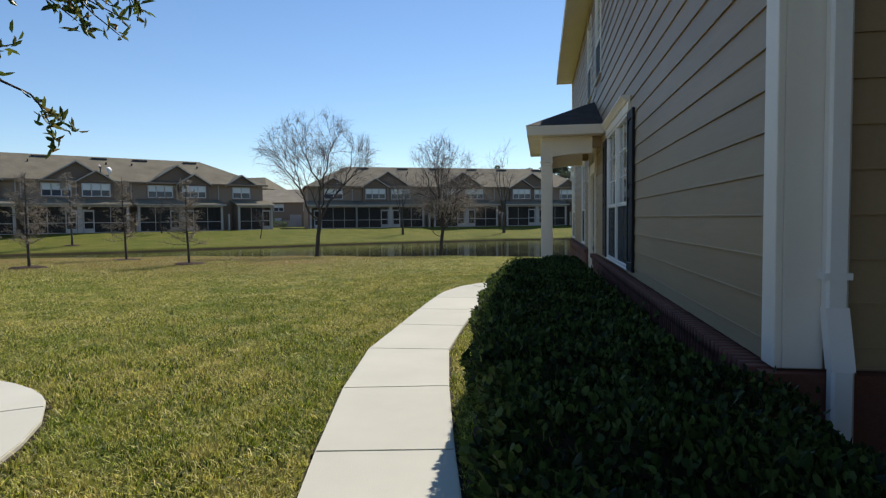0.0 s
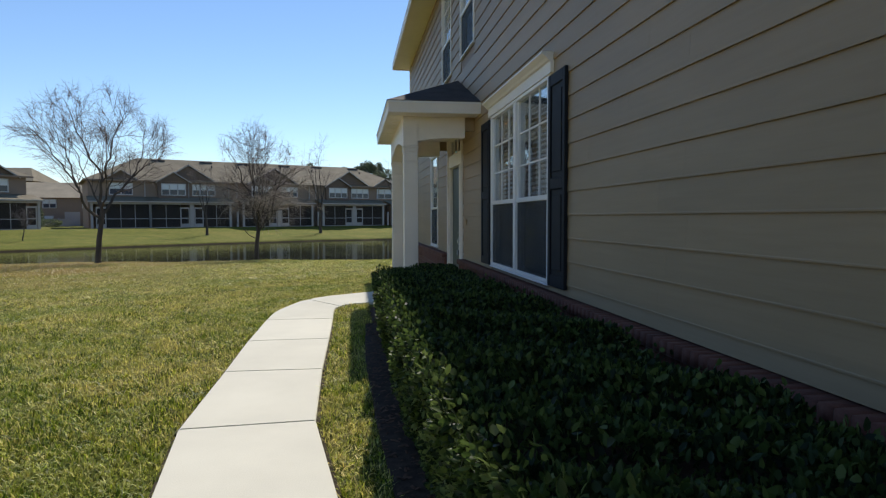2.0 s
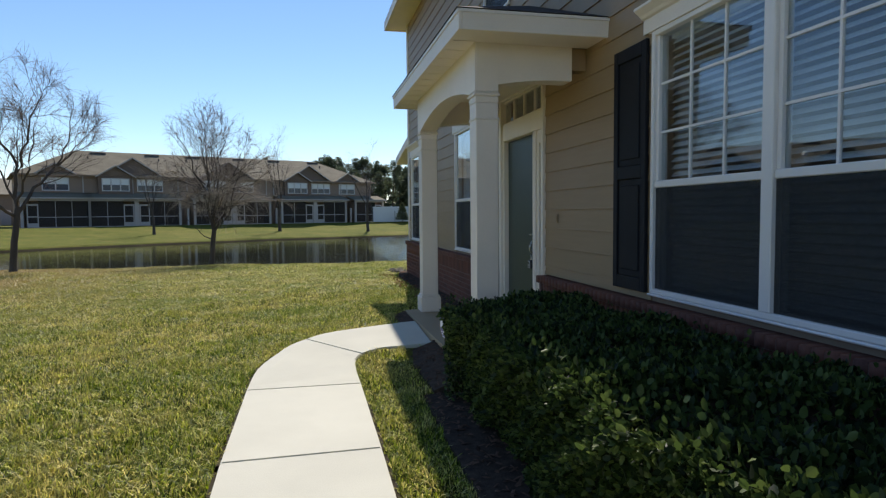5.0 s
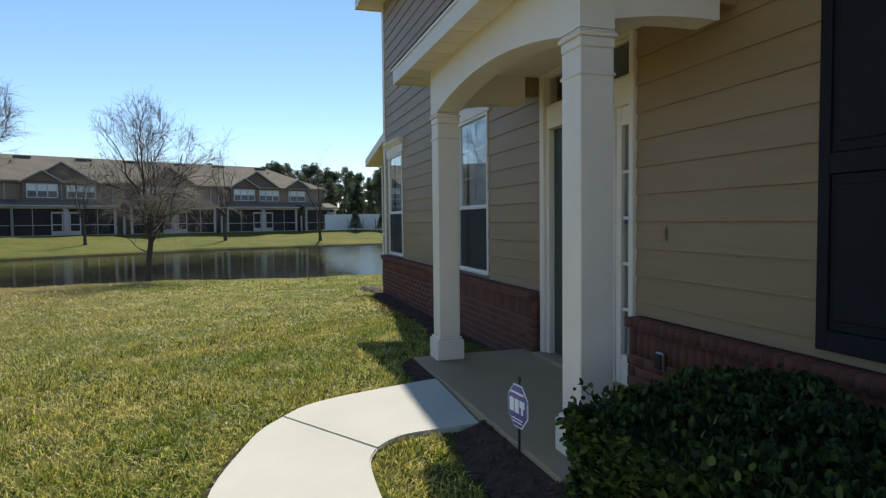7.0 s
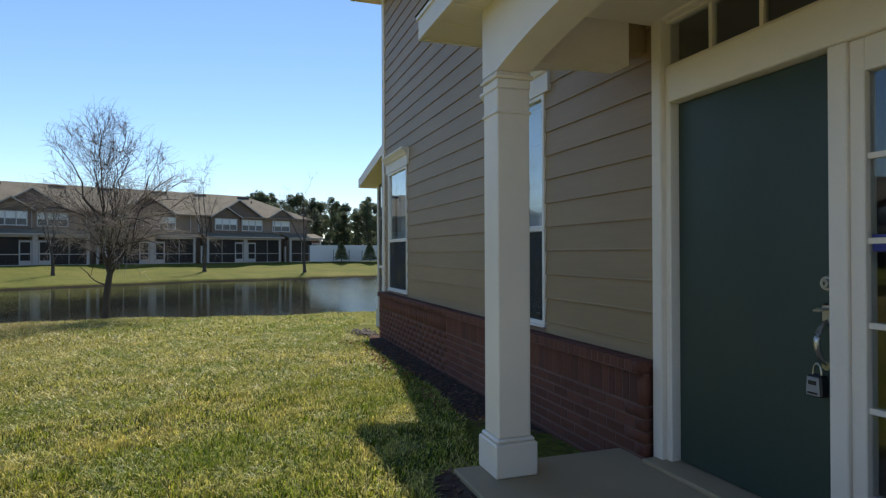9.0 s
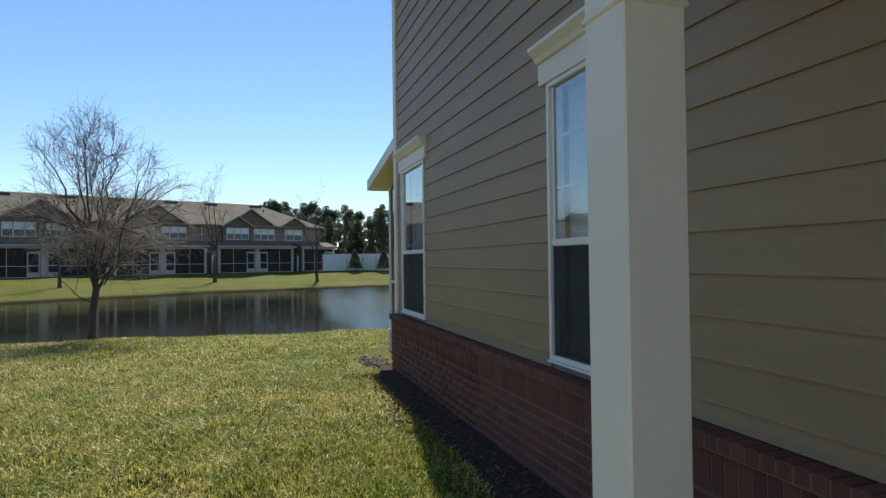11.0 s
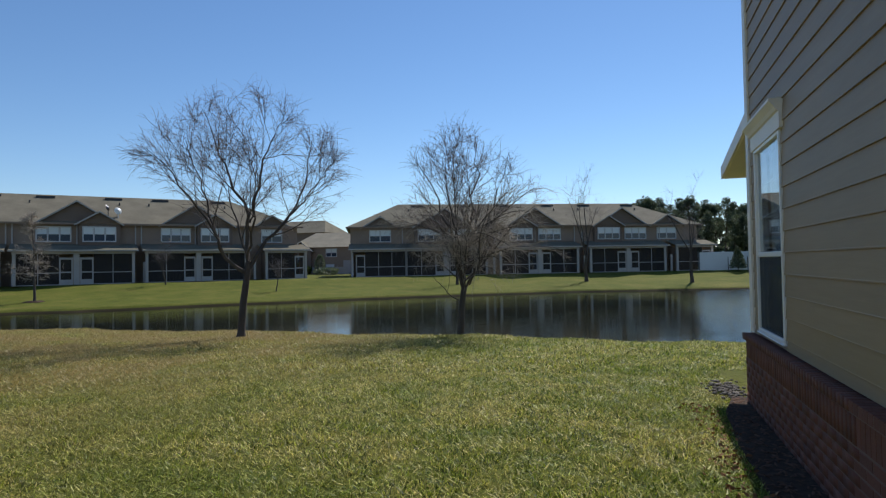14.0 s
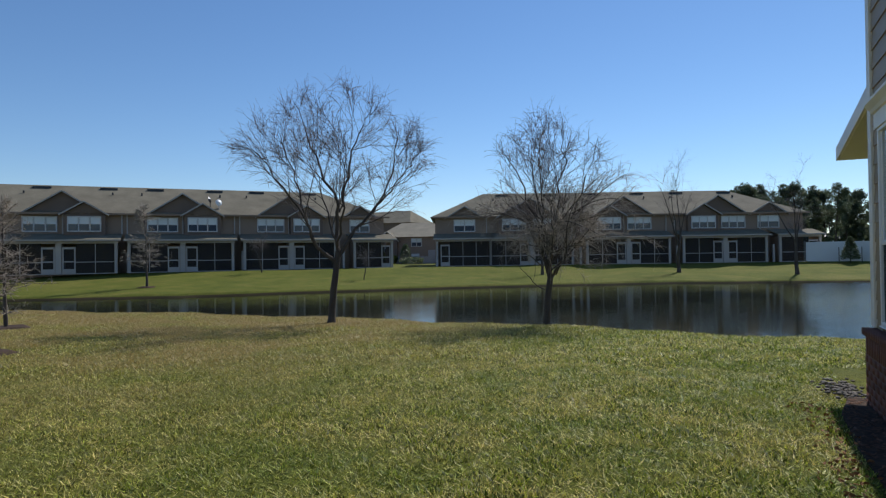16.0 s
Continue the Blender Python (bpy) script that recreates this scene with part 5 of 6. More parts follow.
willow((-5.92, 27.6, gz(-5.92, 27.6)), (16.4, 4.55), ((0, 0, -0.4), (0.02, 0, 0.6), (0.12, 0, 1.35)),
       (([(0.1, 0, 1.25), (-0.05, 0.1, 2.2), (-0.35, 0.1, 3.2), (-0.75, 0.2, 4.2), (-1.2, 0.2, 5.2)], 0.055),
        ([(0.12, 0, 1.35), (0.1, -0.1, 2.4), (-0.1, -0.2, 3.6), (-0.15, -0.2, 5.3)], 0.05),
        ([(0.12, 0, 1.35), (0.3, 0.1, 2.5), (0.4, 0.2, 3.6), (0.55, 0.2, 5.4)], 0.05),
        ([(0.15, 0, 1.3), (0.5, 0, 2.2), (0.9, -0.1, 3.4), (1.45, -0.1, 5.1)], 0.05),
        ([(0.12, 0, 1.3), (-0.1, -0.7, 2.8), (-0.4, -1.1, 4.8)], 0.04),
        ([(0.12, 0, 1.3), (0.2, 0.7, 2.8), (0.3, 1.1, 4.9)], 0.04),
        ([(-0.02, 0, 0.98), (-0.3, 0.0, 1.12), (-0.62, 0.05, 1.5), (-0.8, 0.1, 1.7)], 0.02)),
       (0.05, 3.85), (1.95, 1.9, 1.85), 23, "leafless tree with dense low twigs at the water's edge", low=36, branches=7)


def young_cypress(loc, height, seed, label, twig=PALE_SUNLIT_TWIG, thick=1.0):
    """A leafless young tree with one straight leader and many short level branches."""
    rng = np.random.default_rng(seed)
    tree = tagged(empty("young_tree", loc), label, "tree")
    wood, crown = Tubes(), Tubes()
    lead = limb(rng, (0, 0, -0.1), (0, 0, 1), height, 12, 0.02, 0.05)
    wood.add(lead, np.linspace(height * 0.016, 0.006, 13), 7)
    for a in range(76):
        h = rng.uniform(0.24, 0.97)
        ang = rng.uniform(0, 6.28)
        ln = height * 0.42 * (1.05 - h) ** 0.75 * rng.uniform(0.5, 1.1)
        i = h * 12
        st = lead[int(i)] + (lead[min(12, int(i) + 1)] - lead[int(i)]) * (i - int(i))
        br = limb(rng, st, (np.cos(ang), np.sin(ang), rng.uniform(0.0, 0.5)), ln, 6, 0.1, 0.03)
        wood.add(br, np.linspace(0.010, 0.004, 7), 3)
        for c in range(18):
            k = int(rng.integers(1, 6))
            t = limb(rng, br[k], (br[k + 1] - br[k]) / ln * 6 + rng.normal(0, 0.7, 3), rng.uniform(0.10, 0.26) * height / 4, 3, 0.2, 0.0, 0.05)
            crown.add(t, np.linspace(0.0062, 0.0035, 4) * thick, 3)
    part("trunk", wood.mesh("trunk", BARK), BARK, tree)
    part("crown", crown.mesh("crown", twig), twig, tree, "fine bare twigs")
    ring = bmesh.new()
    bmesh.ops.create_cone(ring, cap_ends=True, segments=28, radius1=0.62, radius2=0.42, depth=0.08, matrix=pose(loc[0], loc[1], loc[2] + 0.02))
    for v in ring.verts:
        v.co.x += 0.08 * math.sin(v.co.y * 9)
        v.co.y += 0.07 * math.sin(v.co.x * 7)
    tagged(part("mulch_ring", ring, MULCH), "low ring of dark mulch round a tree foot", "mulch ring")
    return tree


for i, (x, y, h) in enumerate(((-17.5, 20.2, 3.4), (-12.9, 17.2, 3.0), (-17.5, 15.5, 3.2), (-36.5, 39.5, 5.6))):
    young_cypress((x, y, gz(x, y)), h, 40 + i, "leafless young tree with a straight stem and fine level twigs", thick=1.7 if y > 30 else 1.0)
for i, (x, y, h) in enumerate(((3.6, 66.5, 8.0), (-5.2, 67.5, 8.6), (-36.0, 50.0, 3.4), (-26.5, 50.5, 2.6), (-15.5, 61, 7.0))):
    bare_tree("bare_tree", (x, y, gz(x, y)), h, h * 0.45, 60 + i, "slender leafless tree on the far lawn", limbs=4, fork=0.3, droop=0.02, thick=0.014, fine=0.8)


# ---- evergreen oak by the path, whose branches hang into view ----
def build_oak():
    rng = np.random.default_rng(31)
    base = np.array([-5.3, -1.6, gz(-5.3, -1.6)])
    tree = tagged(empty("oak_tree", tuple(base)), "evergreen oak with narrow green leaves hanging over the lawn", "tree")
    wood, at, nor = Tubes(), [], []
    trunk = limb(rng, (0, 0, -0.1), (0.05, 0, 1), 2.3, 6, 0.04, 0.05)
    wood.add(trunk, np.linspace(0.16, 0.1, 7), 8)

    def leafy(path, n, spreadr=0.10):
        k = rng.integers(1, len(path), n)
        at.append(path[k] + rng.normal(0, spreadr * 0.35, (n, 3)))
        nor.append((path[k] - path[k - 1]) / 0.1 + rng.normal(0, 0.5, (n, 3)))
    for a in range(9):
        ang = 2 * np.pi * a / 9 + 0.4
        br = limb(rng, trunk[-1 - a % 2], (np.cos(ang), np.sin(ang), 1.1), 2.0, 8, 0.1, 0.02)
        wood.add(br, np.linspace(0.06, 0.012, 9), 5)
        for b in range(10):
            k = int(rng.integers(2, 9))
            s = limb(rng, br[k], rng.normal(0, 0.7, 3) + (br[k] - br[k - 1]) * 2 + [0, 0, 0.3], rng.uniform(0.4, 0.9), 5, 0.15, 0, 0.1)
            wood.add(s, np.linspace(0.01, 0.004, 6), 4)
            leafy(s, 60, 0.25)
    # two long boughs over the lawn
    for end, mid, twigs in (((-2.70, 0.12, 2.06), (-3.6, -0.5, 2.85), 5), ((-3.00, 0.30, 1.80), (-4.0, -0.5, 2.25), 7), ((-2.60, 0.25, 2.29), (-3.4, -0.4, 2.95), 24), ((-2.88, 0.25, 2.24), (-3.6, -0.4, 2.8), 26)):
        s, m, e = trunk[-1] + base, np.array(mid), np.array(end)
        t = np.linspace(0, 1, 12)[:, None]
        pth = (1 - t) ** 2 * s + 2 * t * (1 - t) * m + t ** 2 * e + rng.normal(0, 0.015, (12, 3)) - base
        wood.add(pth, np.linspace(0.035, 0.004, 12), 5)
        for b in range(twigs):
            k = int(rng.integers(7, 12))
            s2 = limb(rng, pth[k], (pth[k] - pth[k - 1]) * 3 + rng.normal(0, 0.35, 3), rng.uniform(0.18, 0.36), 6, 0.12, 0, 0.05)
            wood.add(s2, np.linspace(0.004, 0.002, 7), 4)
            leafy(s2, 28, 0.03)
    part("trunk", wood.mesh("trunk", BARK), BARK, tree)
    v, f = leaves(rng, np.concatenate(at), np.concatenate(nor), 0.055, 0.0085)
    part("crown", raw_mesh("crown", v, f, OAK_LEAF), OAK_LEAF, tree, "narrow green and bronze leaves")


build_oak()


# ---- town houses across the pond ----
def far_window(parent, s0, s1, z0, z1, y, lights=3, half_blind=True):
    w = part("window", boxes((s0, s0 + 0.09, y - 0.05, y + 0.05, z0, z1), (s1 - 0.09, s1, y - 0.05, y + 0.05, z0, z1), (s0 + 0.09, s1 - 0.09, y - 0.048, y + 0.048, z1 - 0.09, z1), (s0 + 0.09, s1 - 0.09, y - 0.048, y + 0.048, z0, z0 + 0.09),
                             *[(s0 + (s1 - s0) * k / lights - 0.045, s0 + (s1 - s0) * k / lights + 0.045, y - 0.046, y + 0.046, z0 + 0.09, z1 - 0.09) for k in range(1, lights)]), FAR_VINYL, parent, "white framed window")
    for k in range(lights):
        a, b = s0 + (s1 - s0) * k / lights + 0.06, s0 + (s1 - s0) * (k + 1) / lights - 0.06
        part("pane", boxes((a, b, y + 0.0, y + 0.02, z0 + 0.09, z1 - 0.09)), FAR_GLASS, w)
        if half_blind:
            part("blind", boxes((a, b, y - 0.012, y - 0.004, (z0 + z1) / 2 + 0.02, z1 - 0.09)), BLIND, w)
        part("sash_bar", boxes((a, b, y - 0.03, y - 0.014, (z0 + z1) / 2 - 0.02, (z0 + z1) / 2 + 0.03)), FAR_VINYL, w)


def screen_door(parent, s0, s1):
    d = part("screen_door", boxes((s0, s0 + 0.1, -0.05, 0.03, 0.0, 2.1), (s1 - 0.1, s1, -0.05, 0.03, 0.0, 2.1), (s0 + 0.1, s1 - 0.1, -0.048, 0.028, 2.0, 2.1), (s0 + 0.1, s1 - 0.1, -0.048, 0.028, 0.95, 1.05),
                                  (s0 + 0.1, s1 - 0.1, -0.048, 0.028, 0.0, 0.42)), FAR_TRIM, parent, "white screen door with a solid kick panel")
    part("mesh_panel", boxes((s0 + 0.1, s1 - 0.1, -0.01, -0.006, 0.42, 0.95), (s0 + 0.1, s1 - 0.1, -0.01, -0.006, 1.05, 2.0)), LANAI_SCREEN, d)


def porch(parent, a, b, doors, pier=None):
    """A screened porch between two posts, under a low roof."""
    for s in (a, b):
        part("porch_post", boxes((s - 0.11, s + 0.11, -0.12, 0.1, 0.0, 2.45)), FAR_TRIM, parent)
    part("porch_beam", boxes((a - 0.15, b + 0.15, -0.13, 0.11, 2.45, 2.62)), FAR_TRIM, parent)
    if pier:
        part("porch_pier", boxes((pier[0], pier[1], -0.1, 1.75, 0.0, 2.45)), FAR_TRIM, parent)
    if doors:
        for d0, d1 in doors:
            screen_door(parent, d0, d1)
            part("door_head", boxes((d0, d1, -0.045, 0.025, 2.1, 2.16)), FAR_TRIM, parent)
    cuts = sorted([*(doors or []), *([pier] if pier else [])])
    at = a + 0.11
    for c0, c1 in cuts + [(b - 0.11, b)]:
        if c0 - at > 0.5:
            part("porch_screen", boxes((at, c0, -0.004, 0.0, 0.06, 2.45)), LANAI_SCREEN, parent)
            n = max(2, round((c0 - at) / 1.35))
            part("screen_frame", boxes((at, c0, -0.03, 0.02, 0.0, 0.06), (at, c0, -0.028, 0.018, 0.93, 0.99), *[(at + (c0 - at) * k / n - 0.025, at + (c0 - at) * k / n + 0.025, -0.026, 0.016, 0.06, 2.45) for k in range(1, n)]), FAR_TRIM, parent)
        at = c1
    rf = bmesh.new()
    prism(rf, [(-0.42, 2.66), (1.8, 3.22), (1.8, 3.30), (-0.42, 2.74)], "x", a - 0.35, b + 0.35)
    part("porch_roof", rf, FAR_SHINGLE, parent)
    part("gutter", boxes((a - 0.37, b + 0.37, -0.50, -0.41, 2.63, 2.76)), FAR_TRIM, parent)
    for s in (a, b):
        part("porch_side", boxes((s - 0.03, s + 0.03, 0.1, 1.78, 0.0, 2.5)), FAR_WALL, parent)


def gable(parent, s0, s1, z0, z1, y0, y1):
    """A roof gable with its own two slopes."""
    m = (s0 + s1) / 2
    part("gable_wall", prism_x(s0, s1, m, z0, z1, y0, y0 + 0.1), FAR_GABLE, parent)
    bm = bmesh.new()
    for a, b in ((s0 - 0.3, m), (m, s1 + 0.3)):
        za, zb = (z0 - 0.15, z1 + 0.06) if a < m - 0.01 and b == m else (z1 + 0.06, z0 - 0.15)
        v = [bm.verts.new(p) for p in ((a, y0 - 0.3, za), (b, y0 - 0.3, zb), (b, y1, zb), (a, y1, za), (a, y0 - 0.3, za + 0.09), (b, y0 - 0.3, zb + 0.09), (b, y1, zb + 0.09), (a, y1, za + 0.09))]
        for f in ((0, 3, 2, 1), (4, 5, 6, 7), (0, 1, 5, 4), (1, 2, 6, 5), (2, 3, 7, 6), (3, 0, 4, 7)):
            bm.faces.new([v[i] for i in f])
    part("gable_roof", bm, FAR_SHINGLE, parent)
    bm = bmesh.new()
    for a, b, za, zb in ((s0 - 0.3, m, z0 - 0.2, z1 + 0.02), (m, s1 + 0.3, z1 + 0.02, z0 - 0.2)):
        v = [bm.verts.new(p) for p in ((a, y0 - 0.34, za), (b, y0 - 0.34, zb), (b, y0 - 0.34, zb + 0.14), (a, y0 - 0.34, za + 0.14), (a, y0 - 0.305, za), (b, y0 - 0.305, zb), (b, y0 - 0.305, zb + 0.14), (a, y0 - 0.305, za + 0.14))]
        for f in ((0, 1, 2, 3), (5, 4, 7, 6), (4, 0, 3, 7), (1, 5, 6, 2), (3, 2, 6, 7), (4, 5, 1, 0)):
            bm.faces.new([v[i] for i in f])
    part("rake_board", bm, FAR_TRIM, parent)


def prism_x(s0, s1, m, z0, z1, y0, y1):
    bm = bmesh.new()
    prism(bm, [(s0, z0), (s1, z0), (m, z1)], "y", y0, y1)
    return bm


def town_houses(loc, angle, s0, s1, pairs, ends, label, bay=1, dish=None):
    """A row of paired town houses; bay gives the side of each pair on which a bay stands out."""
    b = tagged(empty("apartment_building", loc, angle), label, "town houses")
    wy, wz = 1.8, 5.0
    part("wall", boxes((s0, s1, wy, 13, -0.5, wz)), FAR_WALL, b)
    bm = bmesh.new()
    e, r, o = 4.98, 7.85, 0.45
    c = [bm.verts.new(p) for p in ((s0 - o, wy - o, e), (s1 + o, wy - o, e), (s1 + o, 13 + o, e), (s0 - o, 13 + o, e))]
    p, q = bm.verts.new((s0 + 5.2, 7.4, r)), bm.verts.new((s1 - 5.2, 7.4, r))
    for f in ((c[0], c[1], q, p), (c[1], c[2], q), (c[2], c[3], p, q), (c[3], c[0], p), (c[3], c[2], c[1], c[0])):
        bm.faces.new(f)
    part("roof", bm, FAR_SHINGLE, b)
    part("fascia", boxes((s0 - o, s1 + o, wy - o - 0.05, wy - o, 4.86, 5.02)), FAR_WALL, b)
    for k in pairs:
        porch(b, k - 4.1, k + 4.0, [(k - 1.2, k - 0.28), (k + 0.22, k + 1.14)], (k - 0.24, k + 0.18))
        for side in (-1, 1):
            far_window(b, k + 1.6 * side - 1.22, k + 1.6 * side + 1.22, 3.45, 4.72, wy - (0.56 if side == bay else 0.06))
        part("bay", boxes((k + (1.62 * bay - 1.5), k + (1.62 * bay + 1.5), wy - 0.5, wy, 3.1, 4.95)), FAR_GABLE, b)
        gable(b, k - 2.75, k + 2.75, 4.95, 6.72, wy - 0.1, 6.2)
        gable(b, k + 1.6 * bay - 1.5, k + 1.6 * bay + 1.5, 4.95, 5.85, wy - 0.5, 4.5)
        for s in (k + 0.0, k - 4.35, k + 4.3):
            part("downpipe", boxes((s - 0.05, s + 0.05, wy - 0.12, wy - 0.02, 3.25, 4.9)), FAR_TRIM, b)
        part("fence_post", boxes((k + 4.75, k + 4.95, 0.2, 0.4, 0.0, 1.75)), FAR_TRIM, b)
        for s in (k - 3.0, k + 2.2):
            part("roof_vent", boxes((s, s + 1.4, 6.6, 6.9, 7.45, 7.68)), DARK_METAL, b)
        for s in (k - 3.4, k + 3.3):
            part("vent_pipe", boxes((s - 0.06, s + 0.06, 5.4, 5.5, 6.7, 7.15)), DARK_METAL, b)
    for a, z, doors, win in ends:
        porch(b, a, z, doors)
        far_window(b, *win, 3.45, 4.72, wy - 0.06, 2)
        gable(b, win[0] - 0.6, win[1] + 0.6, 4.95, 5.95, wy - 0.1, 5.0)
    if dish:
        di = bmesh.new()
        bmesh.ops.create_cone(di, cap_ends=False, segments=18, radius1=0.31, radius2=0.04, depth=0.12, matrix=pose(dish, 2.6, 6.2, 75, 0, 25))
        box(di, dish - 0.03, dish + 0.03, 2.6, 2.9, 5.4, 6.15)
        part("satellite_dish", di, BLIND, b, "pale satellite dish on the roof")
        d2 = bmesh.new()
        bmesh.ops.create_cone(d2, cap_ends=False, segments=18, radius1=0.28, radius2=0.04, depth=0.12, matrix=pose(dish - 0.75, 2.7, 6.45, 75, 0, 60))
        box(d2, dish - 0.78, dish - 0.72, 2.7, 3.0, 5.6, 6.4)
        part("satellite_dish", d2, DARK_METAL, b, "dark satellite dish on the roof")


town_houses((-31.1, 62.4, 0.3), 48.5, -45.5, 0.0, (-36.6, -27.5, -18.45, -9.35), [(-3.5, 0.2, [(-0.85, 0.05)], (-3.5, -1.5))],
            "long beige two-storey town houses with screened porches and brown roof", dish=-15.4)
town_houses((-27.5, 65.3, 0.3), 24.6, -0.1, 37.2, (9.5, 19.05, 28.55), [(0.1, 5.4, [(0.45, 1.35)], (1.8, 4.0)), (33.9, 37.8, [(36.7, 37.6)], (32.6, 34.8))],
            "beige two-storey town houses with screened porches beyond the pond", bay=-1)


def hip_roof(x0, x1, y0, y1, e, r, run):
    bm = bmesh.new()
    c = [bm.verts.new(p) for p in ((x0, y0, e), (x1, y0, e), (x1, y1, e), (x0, y1, e))]
    m = (y0 + y1) / 2
    p, q = bm.verts.new((x0 + run, m, r)), bm.verts.new((x1 - run, m, r))
    for f in ((c[0], c[1], q, p), (c[1], c[2], q), (c[2], c[3], p, q), (c[3], c[0], p), (c[3], c[2], c[1], c[0])):
        bm.faces.new(f)
    return bm


def back_house():
    b = tagged(empty("house", (-47.2, 87.0, 0.1), 12), "beige house with a low tan roof and small front gable", "house")
    part("wall", boxes((0, 15, 0, 9, -0.4, 4.1)), FAR_WALL, b)
    part("roof", hip_roof(-0.4, 15.4, -0.5, 9.5, 4.0, 6.25, 2.5), PALE_SHINGLE, b)
    part("bay", boxes((0.2, 2.9, -0.6, 0.0, -0.4, 3.5)), FAR_GABLE, b)
    gable(b, 0.1, 3.0, 3.5, 4.7, -0.6, 3.0)
    far_window(b, 1.0, 2.1, 1.7, 2.9, -0.66, 1)
    far_window(b, 4.9, 6.5, 2.6, 3.8, -0.06, 2)
    far_window(b, 4.9, 6.1, 0.5, 1.6, -0.06, 1)
    far_window(b, 9.5, 11.5, 2.6, 3.8, -0.06, 2)
    part("garage_door", boxes((7.4, 9.2, -0.05, 0.0, 0, 2.1)), FAR_TRIM, b)
    bk = tagged(empty("house", (-51.2, 104.0, 0.2), 0), "dark roofed tall house behind the others", "house")
    part("wall", boxes((-14, 0, 0, 9, -0.4, 7.1)), FAR_GABLE, bk)
    part("roof", hip_roof(-14.4, 0.4, -0.5, 9.5, 7.0, 9.4, 2.6), FAR_SHINGLE, bk)
    rng = np.random.default_rng(12)
    for x, y, w, h, label in ((-45.4, 84.6, 1.3, 1.6, "rounded olive green shrub between the houses"), (-43.9, 84.9, 0.8, 1.1, "rounded olive green shrub between the houses"), (-41.3, 84.2, 0.75, 2.7, "narrow dark evergreen shrub between the houses"), (-39.2, 82.0, 1.5, 0.9, "low dark shrub beside the town houses")):
        s = tagged(empty("shrub", (x, y, gz(x, y))), label, "shrub")
        n = 1500
        d = rng.normal(0, 1, (n, 3))
        d /= np.linalg.norm(d, axis=1, keepdims=True)
        at = d * rng.uniform(0.6, 1.05, (n, 1)) ** 0.5 * np.array([w, w, h / 2]) * (1 + 0.12 * np.sin(d[:, :1] * 7 + d[:, 2:] * 5)) + [0, 0, h / 2]
        at[:, :2] *= (1.15 - 0.6 * at[:, 2:] / h) if h > w * 2 else 1.0
        v, f = leaves(rng, at, d, 0.16, 0.05)
        part("foliage", raw_mesh("foliage", v, f, PINE_LEAF if h > w * 2 or h < 1 else OAK_LEAF), None, s)
        stem = Tubes()
        stem.add(limb(rng, (0, 0, -0.1), (0, 0, 1), h * 0.7, 4, 0.03, 0), np.linspace(0.05, 0.02, 5), 5)
        part("stem", stem.mesh("stem", BARK), BARK, s)
    wf = tagged(empty("fence", (-44.6, 86.0, 0.15), 6), "low pale panel fence between the houses", "fence")
    for k in range(4):
        part("panel", boxes((k * 1.6 + 0.05, k * 1.6 + 1.55, -0.02, 0.02, 0.05, 1.15)), FAR_TRIM, wf)
        part("post", boxes((k * 1.6 - 0.05, k * 1.6 + 0.05, -0.05, 0.05, -0.1, 1.25)), FAR_TRIM, wf)


back_house()


def build_fence():
    f = tagged(empty("fence", (5.5, 80.5, 0.25), -8), "white vinyl privacy fence behind the far lawn", "fence")
    for k in range(12):
        part("post", boxes((k * 2.4 - 0.06, k * 2.4 + 0.06, -0.06, 0.06, 0, 2.05)), FENCE, f)
        part("panel", boxes((k * 2.4 + 0.06, k * 2.4 + 2.34, -0.02, 0.02, 0.05, 1.95)), FENCE, f)
    rng = np.random.default_rng(3)
    for x, y in ((9.0, 78.6), (12.2, 78.0)):
        t = tagged(empty("young_conifer", (x, y, gz(x, y))), "small dark conifer staked beside a white fence", "tree")
        wood = Tubes()
        wood.add(limb(rng, (0, 0, -0.1), (0, 0, 1), 2.2, 5, 0.02, 0), np.linspace(0.05, 0.02, 6), 5)
        part("trunk", wood.mesh("trunk", BARK), BARK, t)
        n = 1600
        h = rng.uniform(0, 1, n)
        a = rng.uniform(0, 6.28, n)
        r = 0.75 * (1 - h) ** 0.8 * rng.uniform(0.5, 1.1, n)
        at = np.stack([np.cos(a) * r, np.sin(a) * r, 0.35 + h * 2.0], -1)
        v, fc = leaves(rng, at, np.stack([np.cos(a), np.sin(a), 0.5 + 0 * a], -1), 0.2, 0.04)
        part("crown", raw_mesh("crown", v, fc, PINE_LEAF), PINE_LEAF, t)
        for s in (-1, 1):
            part("stake", boxes((s * 0.9 - 0.03, s * 0.9 + 0.03, -0.03, 0.03, -0.1, 1.5)), BARK, t)


build_fence()


